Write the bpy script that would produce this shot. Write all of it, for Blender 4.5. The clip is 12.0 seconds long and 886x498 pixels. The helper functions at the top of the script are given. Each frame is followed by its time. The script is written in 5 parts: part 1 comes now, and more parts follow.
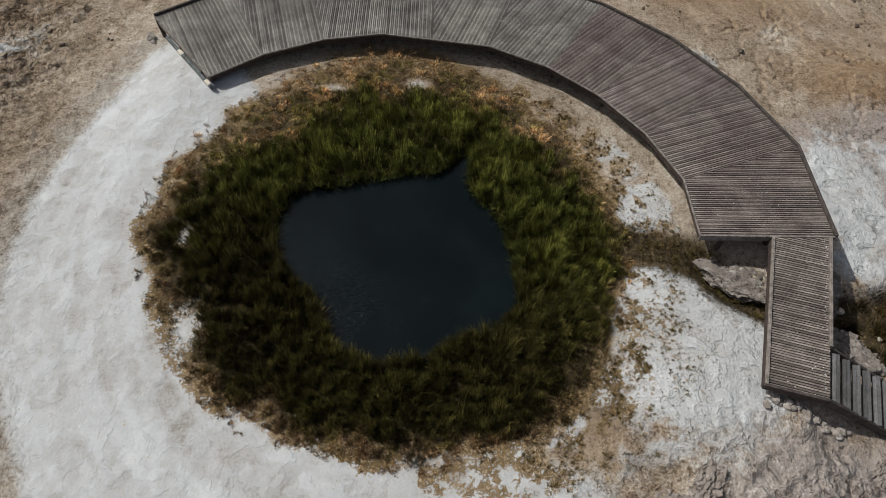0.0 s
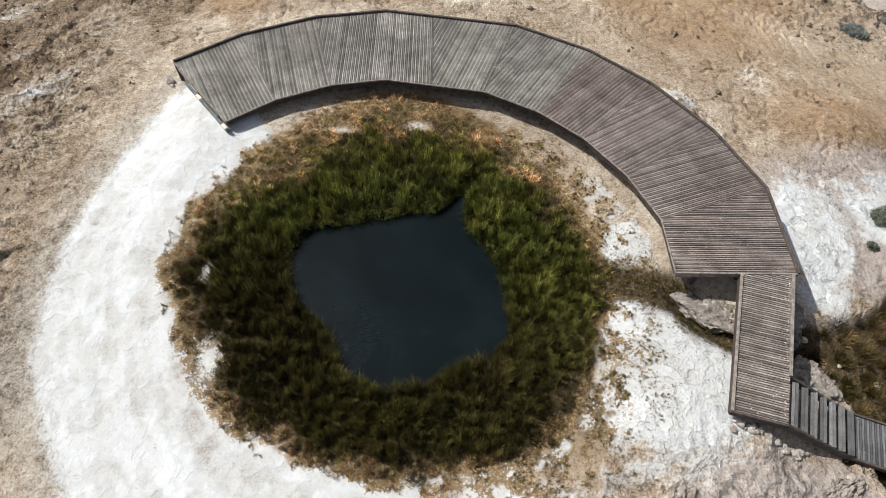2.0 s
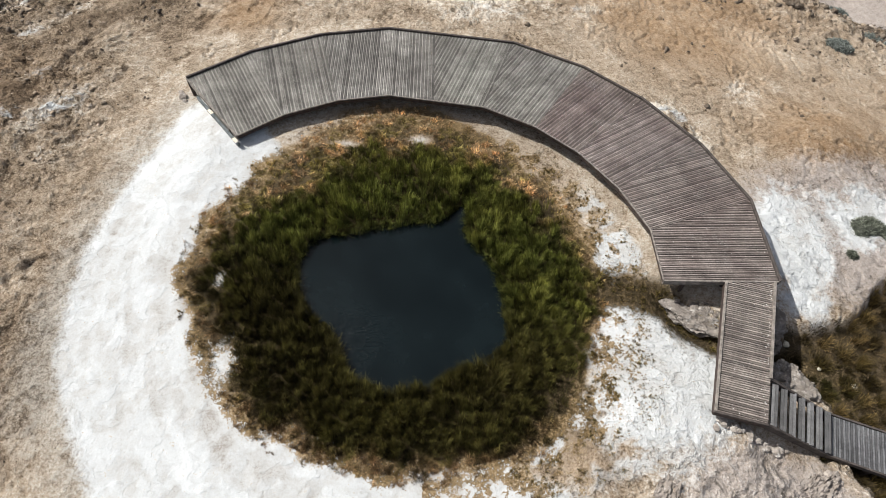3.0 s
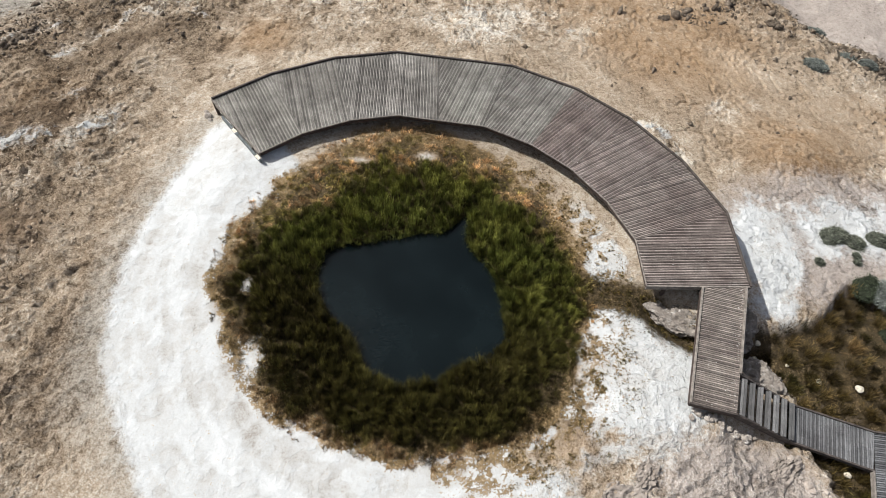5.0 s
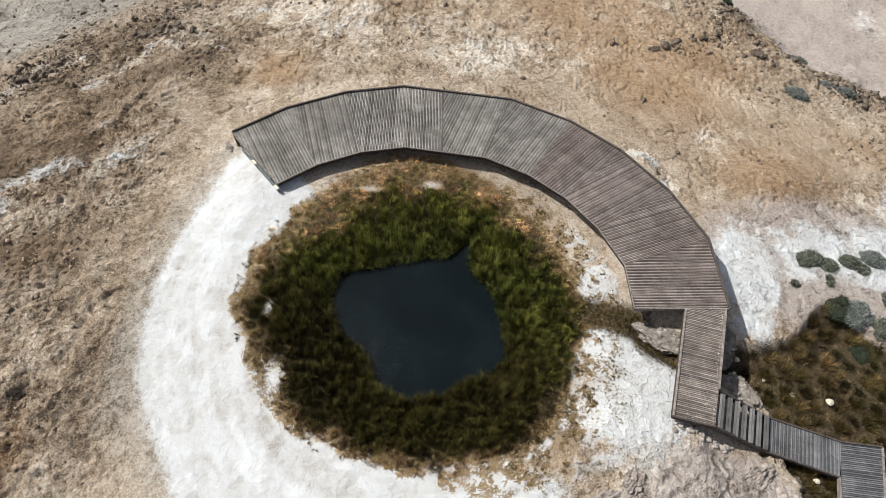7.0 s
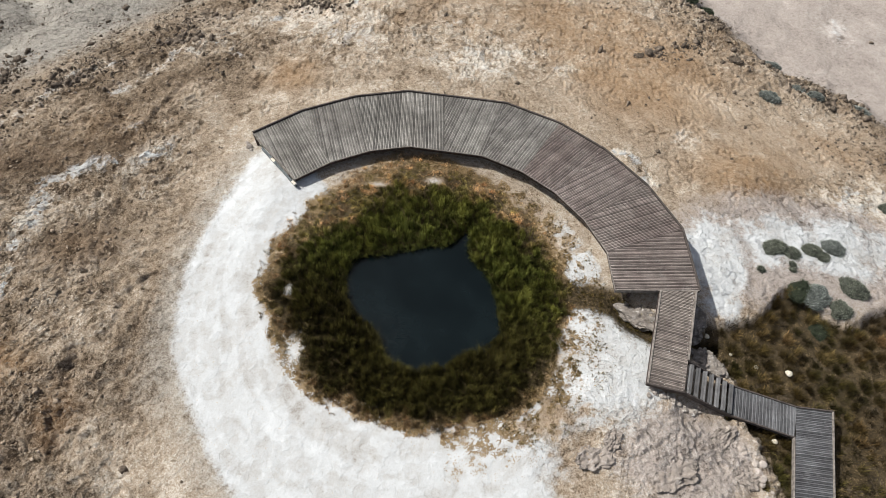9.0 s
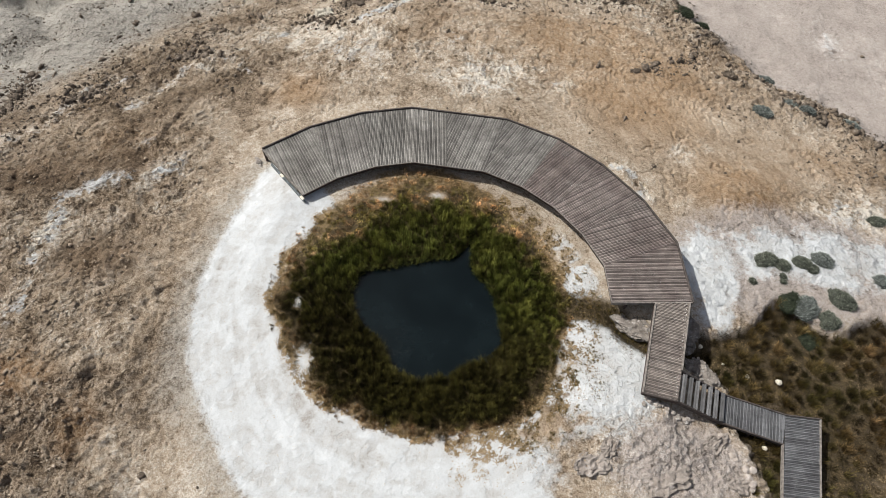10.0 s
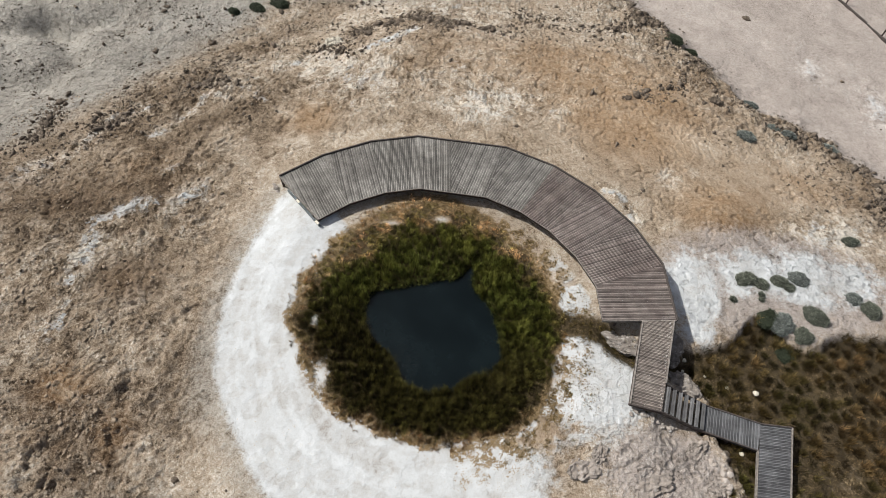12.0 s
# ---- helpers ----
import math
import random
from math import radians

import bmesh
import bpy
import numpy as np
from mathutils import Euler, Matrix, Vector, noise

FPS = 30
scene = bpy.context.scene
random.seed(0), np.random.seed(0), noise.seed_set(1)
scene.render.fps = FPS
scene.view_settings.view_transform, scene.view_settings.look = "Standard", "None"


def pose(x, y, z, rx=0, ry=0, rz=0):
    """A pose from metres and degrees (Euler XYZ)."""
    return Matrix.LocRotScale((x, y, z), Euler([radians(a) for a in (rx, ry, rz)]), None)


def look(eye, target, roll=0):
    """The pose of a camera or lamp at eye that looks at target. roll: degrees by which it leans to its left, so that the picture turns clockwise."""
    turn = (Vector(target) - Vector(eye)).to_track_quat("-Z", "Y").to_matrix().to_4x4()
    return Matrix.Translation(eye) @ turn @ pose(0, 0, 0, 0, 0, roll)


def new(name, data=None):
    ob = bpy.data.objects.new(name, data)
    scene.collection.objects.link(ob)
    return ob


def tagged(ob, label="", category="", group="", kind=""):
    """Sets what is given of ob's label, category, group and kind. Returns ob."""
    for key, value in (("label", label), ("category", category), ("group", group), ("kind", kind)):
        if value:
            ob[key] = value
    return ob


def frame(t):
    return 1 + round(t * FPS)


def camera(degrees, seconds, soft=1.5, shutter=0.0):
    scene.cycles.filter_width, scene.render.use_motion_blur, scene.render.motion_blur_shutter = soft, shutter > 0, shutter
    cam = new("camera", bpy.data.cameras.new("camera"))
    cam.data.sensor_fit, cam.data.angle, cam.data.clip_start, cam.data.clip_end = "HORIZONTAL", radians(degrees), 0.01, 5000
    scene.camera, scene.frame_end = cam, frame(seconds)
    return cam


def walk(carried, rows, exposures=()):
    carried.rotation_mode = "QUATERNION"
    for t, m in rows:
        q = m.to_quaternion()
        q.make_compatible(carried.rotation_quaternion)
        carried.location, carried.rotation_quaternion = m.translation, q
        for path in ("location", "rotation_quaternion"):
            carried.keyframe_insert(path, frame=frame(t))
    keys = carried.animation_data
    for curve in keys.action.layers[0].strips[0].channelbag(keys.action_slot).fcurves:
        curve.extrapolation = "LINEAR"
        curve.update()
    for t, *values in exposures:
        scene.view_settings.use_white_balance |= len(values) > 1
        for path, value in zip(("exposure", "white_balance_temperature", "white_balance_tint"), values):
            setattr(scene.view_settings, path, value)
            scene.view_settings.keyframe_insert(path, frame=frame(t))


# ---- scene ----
# ---------------------------------------------------------------- camera and walk
cam = camera(72.0, 12.0, soft=0.68)
# seconds, x, y, z, yaw, pitch, roll
ROWS = [
    (0, 1.642, -7.709, 14.125, -0.000, -58.618, 0.665),
    (0.5, 1.634, -7.673, 14.553, -0.137, -58.629, 0.770),
    (1, 1.615, -7.650, 15.066, -0.353, -58.586, 0.949),
    (1.5, 1.586, -7.630, 15.524, -0.569, -58.607, 1.119),
    (2, 1.575, -7.705, 16.007, -0.510, -58.403, 1.084),
    (2.5, 1.573, -7.817, 16.457, -0.474, -58.315, 1.046),
    (3, 1.535, -8.046, 17.004, -0.549, -58.248, 1.126),
    (5, 1.308, -8.888, 18.954, -0.726, -58.296, 1.273),
    (5.5, 1.253, -8.883, 19.456, -0.700, -58.236, 1.221),
    (6, 1.202, -8.913, 19.986, -0.642, -58.112, 1.108),
    (6.5, 1.143, -8.969, 20.520, -0.677, -58.104, 1.136),
    (8.5, 1.017, -10.581, 22.683, -0.816, -58.037, 1.204),
    (9, 0.964, -11.029, 23.194, -0.954, -58.174, 1.343),
    (9.5, 0.882, -11.066, 23.814, -0.970, -58.166, 1.351),
    (10, 0.781, -11.071, 24.413, -1.007, -58.156, 1.349),
    (10.5, 0.684, -11.079, 25.062, -1.057, -58.186, 1.371),
    (11, 0.643, -11.154, 25.706, -0.994, -58.177, 1.319),
    (11.5, 0.573, -11.266, 26.373, -1.021, -58.160, 1.305),
    (12, 0.508, -11.444, 27.044, -1.046, -58.143, 1.331),
]
walk(cam, [(t, pose(x, y, z, 0, 0, yaw) @ pose(0, 0, 0, 90 + pitch, 0, 0) @ pose(0, 0, 0, 0, 0, roll)) for t, x, y, z, yaw, pitch, roll in ROWS],
     exposures=[(0.0, -0.75), (0.2, -0.05), (0.5, 0.03), (5.0, 0.02), (8.5, -0.06), (12.0, -0.20)])

# ---------------------------------------------------------------- world and sun
SUN_TO = Vector((-0.78, 0.34, 1.0)).normalized()      # the way from the ground to the sun
world = bpy.data.worlds.new("sky")
scene.world = world
world.use_nodes = True
wn = world.node_tree.nodes
sky = wn.new("ShaderNodeTexSky")
sky.sky_type, sky.sun_disc = "NISHITA", False
sky.dust_density, sky.air_density, sky.ozone_density = 3.0, 0.8, 1.0
sky.sun_elevation = math.asin(SUN_TO.z)
sky.sun_rotation = math.atan2(SUN_TO.x, SUN_TO.y)
haze = wn.new("ShaderNodeHueSaturation")           # a hazy, paler sky
haze.inputs["Saturation"].default_value = 0.55
world.node_tree.links.new(sky.outputs[0], haze.inputs["Color"])
world.node_tree.links.new(haze.outputs[0], wn["Background"].inputs[0])
wn["Background"].inputs[1].default_value = 0.105
sun = new("sun", bpy.data.lights.new("sun", "SUN"))
sun.data.energy, sun.data.angle, sun.data.color = 4.9, radians(0.6), (1.0, 0.97, 0.90)
sun.matrix_world = look((-30, 15, 40), Vector((-30, 15, 40)) - SUN_TO)


# ---------------------------------------------------------------- materials
class Mat:
    """A small builder of node materials."""

    def __init__(self, name, rough=0.85):
        self.m = bpy.data.materials.new(name)
        self.m.use_nodes = True
        self.t = self.m.node_tree
        self.b = self.t.nodes["Principled BSDF"]
        self.b.inputs["Roughness"].default_value = rough
        self.b.inputs["Specular IOR Level"].default_value = 0.25
        self.pos = self.t.nodes.new("ShaderNodeNewGeometry").outputs["Position"]

    def put(self, sock, v):
        if isinstance(v, bpy.types.NodeSocket):
            self.t.links.new(v, sock)
        elif isinstance(v, (tuple, list)):
            sock.default_value = (*v, 1.0) if len(v) == 3 and len(sock.default_value) == 4 else v
        else:
            sock.default_value = v

    def warp(self, scale, amount):
        """Positions pushed about by noise, so that patterns break up."""
        n = self.t.nodes.new("ShaderNodeTexNoise")
        self.put(n.inputs["Vector"], self.pos)
        self.put(n.inputs["Scale"], scale)
        self.put(n.inputs["Detail"], 3.0)
        k = self.t.nodes.new("ShaderNodeVectorMath")
        k.operation = "SCALE"
        self.t.links.new(n.outputs["Color"], k.inputs[0])
        k.inputs["Scale"].default_value = amount
        q = self.t.nodes.new("ShaderNodeVectorMath")
        self.t.links.new(self.pos, q.inputs[0])
        self.t.links.new(k.outputs[0], q.inputs[1])
        return q.outputs[0]

    def noise(self, scale, detail=4.0, rough=0.55, vec=None, dist=0.0, kind="FBM"):
        n = self.t.nodes.new("ShaderNodeTexNoise")
        n.noise_type = kind
        self.put(n.inputs["Vector"], vec or self.pos)
        self.put(n.inputs["Scale"], scale)
        self.put(n.inputs["Detail"], detail)
        self.put(n.inputs["Roughness"], rough)
        self.put(n.inputs["Distortion"], dist)
        return n.outputs["Fac"]

    def voronoi(self, scale, feature="F1", vec=None):
        n = self.t.nodes.new("ShaderNodeTexVoronoi")
        n.feature = feature
        self.put(n.inputs["Vector"], vec or self.pos)
        self.put(n.inputs["Scale"], scale)
        return n.outputs["Distance"]

    def cells(self, scale, vec=None):
        """A random value for each of many small cells."""
        n = self.t.nodes.new("ShaderNodeTexVoronoi")
        self.put(n.inputs["Vector"], vec or self.pos)
        self.put(n.inputs["Scale"], scale)
        s = self.t.nodes.new("ShaderNodeSeparateColor")
        self.t.links.new(n.outputs["Color"], s.inputs[0])
        return s.outputs[0], n.outputs["Distance"]

    def math(self, op, a, b=0.0, clamp=False):
        n = self.t.nodes.new("ShaderNodeMath")
        n.operation, n.use_clamp = op, clamp
        self.put(n.inputs[0], a)
        self.put(n.inputs[1], b)
        return n.outputs[0]

    def span(self, v, a, b, lo=0.0, hi=1.0):
        n = self.t.nodes.new("ShaderNodeMapRange")
        n.interpolation_type = "SMOOTHSTEP"
        for i, q in enumerate((v, a, b, lo, hi)):
            self.put(n.inputs[i], q)
        return n.outputs[0]

    def mix(self, f, a, b):
        n = self.t.nodes.new("ShaderNodeMix")
        n.data_type = "RGBA"
        self.put(n.inputs[0], f)
        self.put(n.inputs[6], a)
        self.put(n.inputs[7], b)
        return n.outputs[2]

    def ramp(self, v, stops):
        n = self.t.nodes.new("ShaderNodeValToRGB")
        e = n.color_ramp.elements
        while len(e) < len(stops):
            e.new(0.5)
        for el, (p, c) in zip(e, stops):
            el.position, el.color = p, (*c, 1)
        self.put(n.inputs[0], v)
        return n.outputs[0]

    def scale(self, c, v):
        """Colour c made brighter or darker by the factor v."""
        n = self.t.nodes.new("ShaderNodeVectorMath")
        n.operation = "SCALE"
        self.put(n.inputs[0], c)
        self.put(n.inputs["Scale"], v)
        return n.outputs[0]

    def attr(self, name, out="Fac"):
        n = self.t.nodes.new("ShaderNodeAttribute")
        n.attribute_name = name
        return n.outputs[out]

    def rand(self):
        return self.t.nodes.new("ShaderNodeObjectInfo").outputs["Random"]

    def local(self, sx, sy, sz):
        n = self.t.nodes.new("ShaderNodeTexCoord")
        m = self.t.nodes.new("ShaderNodeMapping")
        self.t.links.new(n.outputs["Object"], m.inputs[0])
        m.inputs["Scale"].default_value = (sx, sy, sz)
        return m.outputs[0]

    def done(self, colour, bump=None, strength=0.5, dist=0.02, rough=None):
        self.put(self.b.inputs["Base Color"], colour)
        if rough is not None:
            self.put(self.b.inputs["Roughness"], rough)
        if bump is not None:
            n = self.t.nodes.new("ShaderNodeBump")
            self.put(n.inputs["Strength"], strength)
            self.put(n.inputs["Distance"], dist)
            self.put(n.inputs["Height"], bump)
            self.t.links.new(n.outputs[0], self.b.inputs["Normal"])
        return self.m


def ground_material():
    m = Mat("ground_crust", 0.95)
    w, w2 = m.warp(1.1, 0.7), m.warp(4.0, 0.14)
    n_big, n_mid, n_sm = m.noise(0.5, 5, 0.6), m.noise(1.5, 8, 0.66, w), m.noise(5.0, 6, 0.66, w2)
    n_fine, n_grit = m.noise(15, 4, 0.62), m.noise(42, 2, 0.5)
    c_a = m.cells(6.0, w2)[0]
    c_b, d_b = m.cells(14.0)
    flaky, rugged = m.attr("flaky"), m.attr("rugged")

    def flakes(scale, steps, vec):
        """Overlapping sheets: each rises gently and breaks off sharply."""
        return m.math("FRACT", m.math("MULTIPLY", m.noise(scale, 5, 0.58, vec), steps))

    fl_a, fl_b = flakes(0.9, 9.0, w), flakes(2.6, 7.0, w2)
    on_a, on_b = m.span(m.noise(0.7, 4, 0.6), 0.42, 0.58), m.span(m.noise(1.6, 4, 0.6), 0.42, 0.58)
    fl_a, fl_b = m.math("MULTIPLY", fl_a, on_a), m.math("MULTIPLY", fl_b, on_b)
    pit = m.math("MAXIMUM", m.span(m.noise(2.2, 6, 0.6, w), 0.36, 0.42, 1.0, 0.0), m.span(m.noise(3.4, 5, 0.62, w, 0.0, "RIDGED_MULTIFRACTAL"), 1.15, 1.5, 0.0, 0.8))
    stone_b = m.math("MULTIPLY", m.span(d_b, 0.40, 0.15), m.span(m.math("ADD", c_b, m.math("MULTIPLY", m.attr("pebbly"), 1.3)), 0.97, 1.0))

    def blend(*pairs):
        out = None
        for v, k in pairs:
            q = m.math("MULTIPLY", m.math("SUBTRACT", v, 0.5), k)
            out = q if out is None else m.math("ADD", out, q)
        return out

    jit = blend((n_mid, 1.1), (n_sm, 0.9), (n_fine, 0.6))
    mot = blend((n_big, 0.35), (n_mid, 0.55), (n_sm, 0.95), (n_fine, 1.1), (n_grit, 0.85))
    chips = m.math("MULTIPLY", m.math("ADD", blend((fl_a, 0.22), (fl_b, 0.30)), 0.13), flaky)
    pebbles = m.math("MULTIPLY", m.math("MULTIPLY", stone_b, m.math("SUBTRACT", c_a, 0.7)), 0.6)
    tone = m.math("ADD", m.math("ADD", m.math("ADD", mot, chips), m.math("ADD", pebbles, 0.535)), m.attr("tone"))
    # Shade down in the pits, put into the tone as darker ground.
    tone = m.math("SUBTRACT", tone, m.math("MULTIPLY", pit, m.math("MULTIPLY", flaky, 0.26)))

    grain = blend((n_mid, 0.5), (n_sm, 1.3), (n_fine, 1.7), (n_grit, 0.5))

    def zone(name, soft=0.22, k=1.0, by=None):
        v = m.math("ADD", m.attr(name), m.math("MULTIPLY", by or jit, k))
        return m.span(v, 0.5 - soft, 0.5 + soft)

    earth = m.ramp(tone, [(0.02, (0.075, 0.052, 0.033)), (0.24, (0.195, 0.145, 0.10)), (0.48, (0.345, 0.275, 0.203)), (0.68, (0.455, 0.386, 0.31)), (0.9, (0.68, 0.625, 0.55))])
    rust = m.ramp(tone, [(0.02, (0.12, 0.066, 0.03)), (0.28, (0.245, 0.158, 0.09)), (0.58, (0.335, 0.242, 0.158)), (0.85, (0.44, 0.345, 0.255)), (0.97, (0.68, 0.59, 0.48))])
    grey = m.ramp(tone, [(0.02, (0.10, 0.088, 0.075)), (0.28, (0.24, 0.22, 0.192)), (0.52, (0.365, 0.340, 0.302)), (0.85, (0.47, 0.445, 0.40)), (0.97, (0.6, 0.575, 0.53))])
    pale = m.ramp(tone, [(0.05, (0.15, 0.122, 0.105)), (0.28, (0.285, 0.246, 0.220)), (0.52, (0.37, 0.325, 0.295)), (0.8, (0.45, 0.40, 0.366)), (0.97, (0.58, 0.54, 0.51))])
    soil = m.ramp(tone, [(0.1, (0.02, 0.015, 0.007)), (0.5, (0.055, 0.04, 0.02)), (0.75, (0.12, 0.085, 0.045)), (0.95, (0.33, 0.26, 0.17))])
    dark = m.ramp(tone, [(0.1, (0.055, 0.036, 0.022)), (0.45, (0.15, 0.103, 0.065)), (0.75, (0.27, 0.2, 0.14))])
    straw = m.ramp(m.math("ADD", tone, blend((n_fine, 0.6))), [(0.1, (0.035, 0.025, 0.010)), (0.42, (0.125, 0.085, 0.038)), (0.66, (0.25, 0.175, 0.095)), (0.95, (0.46, 0.38, 0.28))])
    plate = m.span(m.noise(1.7, 7, 0.6, w), 0.47, 0.53)
    wt = m.math("ADD", m.math("ADD", m.math("MULTIPLY", m.math("SUBTRACT", tone, 0.5), 0.50), m.attr("streak")), m.math("MULTIPLY", m.math("SUBTRACT", plate, 0.6), 0.11))
    white = m.ramp(wt, [(0.02, (0.30, 0.275, 0.25)), (0.24, (0.455, 0.45, 0.44)), (0.5, (0.535, 0.55, 0.558)), (0.8, (0.63, 0.65, 0.665))])
    c = m.mix(zone("rust", 0.45, 0.7), earth, rust)
    c = m.mix(zone("grey", 0.4, 0.6), c, grey)
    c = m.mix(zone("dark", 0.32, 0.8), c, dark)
    c = m.mix(zone("pale", 0.25, 0.6), c, pale)
    c = m.mix(zone("white", 0.24, 0.55), c, white)
    c = m.mix(zone("straw", 0.16, 1.2, grain), c, straw)
    c = m.mix(zone("soil", 0.22, 0.9), c, soil)
    bump = m.math("ADD", blend((n_mid, 1.6), (n_sm, 1.0), (n_fine, 0.35), (n_grit, 0.06)), m.math("MULTIPLY", blend((fl_a, 1.3), (fl_b, 0.7), (pit, -1.1)), flaky))
    bump = m.math("ADD", bump, m.math("ADD", blend((stone_b, 0.3)), m.math("MULTIPLY", plate, m.math("MULTIPLY", m.attr("white"), 0.55))))
    return m.done(c, bump, 1.0, m.math("MULTIPLY", rugged, 0.085))


def wood_material(name, a, b, worn):
    """Weathered planks; a and b the two tones, worn the pale scuffed tone."""
    m = Mat(name, 0.8)
    r = m.math("ADD", m.math("MULTIPLY", m.rand(), 0.3), m.math("MULTIPLY", m.t.nodes["Geometry"].outputs["Random Per Island"], 0.7))
    grain = m.noise(1.0, 5, 0.65, m.local(1.6, 55, 55))
    patch = m.noise(0.6, 5, 0.62)
    fine = m.noise(22, 4, 0.66)
    c = m.mix(m.span(patch, 0.38, 0.62), a, b)
    c = m.scale(c, m.math("MULTIPLY", m.span(r, 0.1, 0.9, 0.42, 1.50), m.span(grain, 0.25, 0.75, 0.62, 1.38)))
    c = m.scale(c, m.math("MULTIPLY", m.span(fine, 0.3, 0.7, 0.78, 1.22), m.span(m.noise(2.3, 6, 0.7), 0.3, 0.7, 0.78, 1.22)))
    c = m.mix(m.math("MULTIPLY", m.span(m.noise(1.4, 5, 0.75), 0.50, 0.76), m.span(fine, 0.40, 0.66, 0.0, 0.7)), c, worn)
    return m.done(c, grain, 0.6, 0.006)


def dark_wood_material(name, c):
    m = Mat(name, 0.8)
    g = m.noise(7, 5, 0.65)
    return m.done(m.mix(m.span(g, 0.3, 0.7), [q * 0.6 for q in c], [q * 1.4 for q in c]), g, 0.4, 0.006)


def rock_material(name, a, b, pale):
    m = Mat(name, 0.92)
    n, f = m.noise(3.5, 6, 0.65), m.noise(19, 5, 0.65)
    c = m.mix(m.span(n, 0.32, 0.68), a, b)
    c = m.mix(m.span(m.noise(6, 5, 0.7), 0.52, 0.68, 0, 0.8), c, pale)
    c = m.scale(c, m.span(m.t.nodes["Geometry"].outputs["Random Per Island"], 0, 1, 0.75, 1.25))
    return m.done(c, m.math("ADD", m.math("MULTIPLY", n, 2.0), f), 0.8, 0.05)


def leaf_material(name):
    """Blades and leaves; their tint is carried by the mesh."""
    m = Mat(name, 0.65)
    c = m.scale(m.attr("tint", "Color"), m.span(m.noise(5, 4, 0.6), 0.25, 0.75, 0.65, 1.35))
    m.b.inputs["Specular IOR Level"].default_value = 0.2
    thin = m.t.nodes.new("ShaderNodeBsdfTranslucent")
    both = m.t.nodes.new("ShaderNodeMixShader")
    both.inputs[0].default_value = 0.2
    m.put(thin.inputs[0], c)
    m.t.links.new(m.b.outputs[0], both.inputs[1])
    m.t.links.new(thin.outputs[0], both.inputs[2])
    m.t.links.new(both.outputs[0], m.t.nodes["Material Output"].inputs[0])
    return m.done(c)


def water_material():
    m = Mat("pond_water", 0.07)
    m.b.inputs["Specular IOR Level"].default_value = 0.5
    m.b.inputs["IOR"].default_value = 1.33
    cloud = m.noise(0.5, 4, 0.55)
    c = m.mix(m.span(cloud, 0.35, 0.7), (0.0022, 0.0048, 0.0056), (0.0050, 0.0092, 0.0105))
    st = m.t.nodes.new("ShaderNodeMapping")
    m.put(st.inputs[0], m.pos)
    st.inputs["Rotation"].default_value, st.inputs["Scale"].default_value = (0, 0, 0.5), (4.0, 15.0, 1.0)
    h = m.math("ADD", m.math("MULTIPLY", m.noise(1.0, 2, 0.5, st.outputs[0], 0.8), m.span(m.attr("ripple"), 0, 1, 0.02, 1.2)), m.math("MULTIPLY", m.noise(7, 3, 0.5), 0.10))
    return m.done(c, h, 0.7, 0.05)


GROUND, WATER = ground_material(), water_material()
DECK_WOOD = wood_material("silvered_deck_planks", (0.235, 0.224, 0.208), (0.165, 0.155, 0.143), (0.44, 0.42, 0.39))
EAST_WOOD = wood_material("browner_deck_planks", (0.205, 0.175, 0.16), (0.15, 0.122, 0.112), (0.42, 0.395, 0.37))
WALK_WOOD = wood_material("weathered_walk_planks", (0.21, 0.183, 0.163), (0.16, 0.135, 0.122), (0.42, 0.39, 0.36))
LOW_WOOD = wood_material("grey_lower_planks", (0.135, 0.138, 0.145), (0.10, 0.10, 0.106), (0.30, 0.30, 0.305))
TREAD_WOOD = wood_material("grey_tread_planks", (0.20, 0.20, 0.205), (0.165, 0.162, 0.165), (0.33, 0.33, 0.33))
KERB_WOOD = dark_wood_material("dark_kerb_timber", (0.075, 0.063, 0.058))
EDGE_WOOD = dark_wood_material("weathered_edge_board", (0.22, 0.197, 0.178))
BEAM_WOOD = dark_wood_material("brown_beam_timber", (0.06, 0.045, 0.04))
STEEL = dark_wood_material("grey_steel_sill", (0.12, 0.135, 0.14))
ROCK = rock_material("travertine_rock", (0.20, 0.175, 0.155), (0.345, 0.31, 0.28), (0.54, 0.515, 0.49))
# Brown stone, its colour deepened for the shadow sides along the scarp.
DARK_ROCK = rock_material("brown_rubble", (0.08, 0.062, 0.047), (0.18, 0.144, 0.112), (0.30, 0.255, 0.21))
CLOD = rock_material("brown_crust_flakes", (0.22, 0.168, 0.122), (0.36, 0.288, 0.215), (0.50, 0.43, 0.36))
CRUST_ROCK = rock_material("pink_crust", (0.29, 0.25, 0.22), (0.40, 0.355, 0.32), (0.52, 0.48, 0.45))
WHITE_ROCK = rock_material("pale_stone", (0.50, 0.45, 0.36), (0.70, 0.65, 0.56), (0.78, 0.75, 0.68))
LEAF = leaf_material("grass_blades")


# ---------------------------------------------------------------- noise and mesh helpers
def lattice(ix, iy, seed):
    h = (ix * 374761393 + iy * 668265263 + seed * 1442695041) & 0xFFFFFFFF
    h = ((h ^ (h >> 13)) * 1274126177) & 0xFFFFFFFF
    return ((h ^ (h >> 16)) & 0xFFFF) / 65535.0


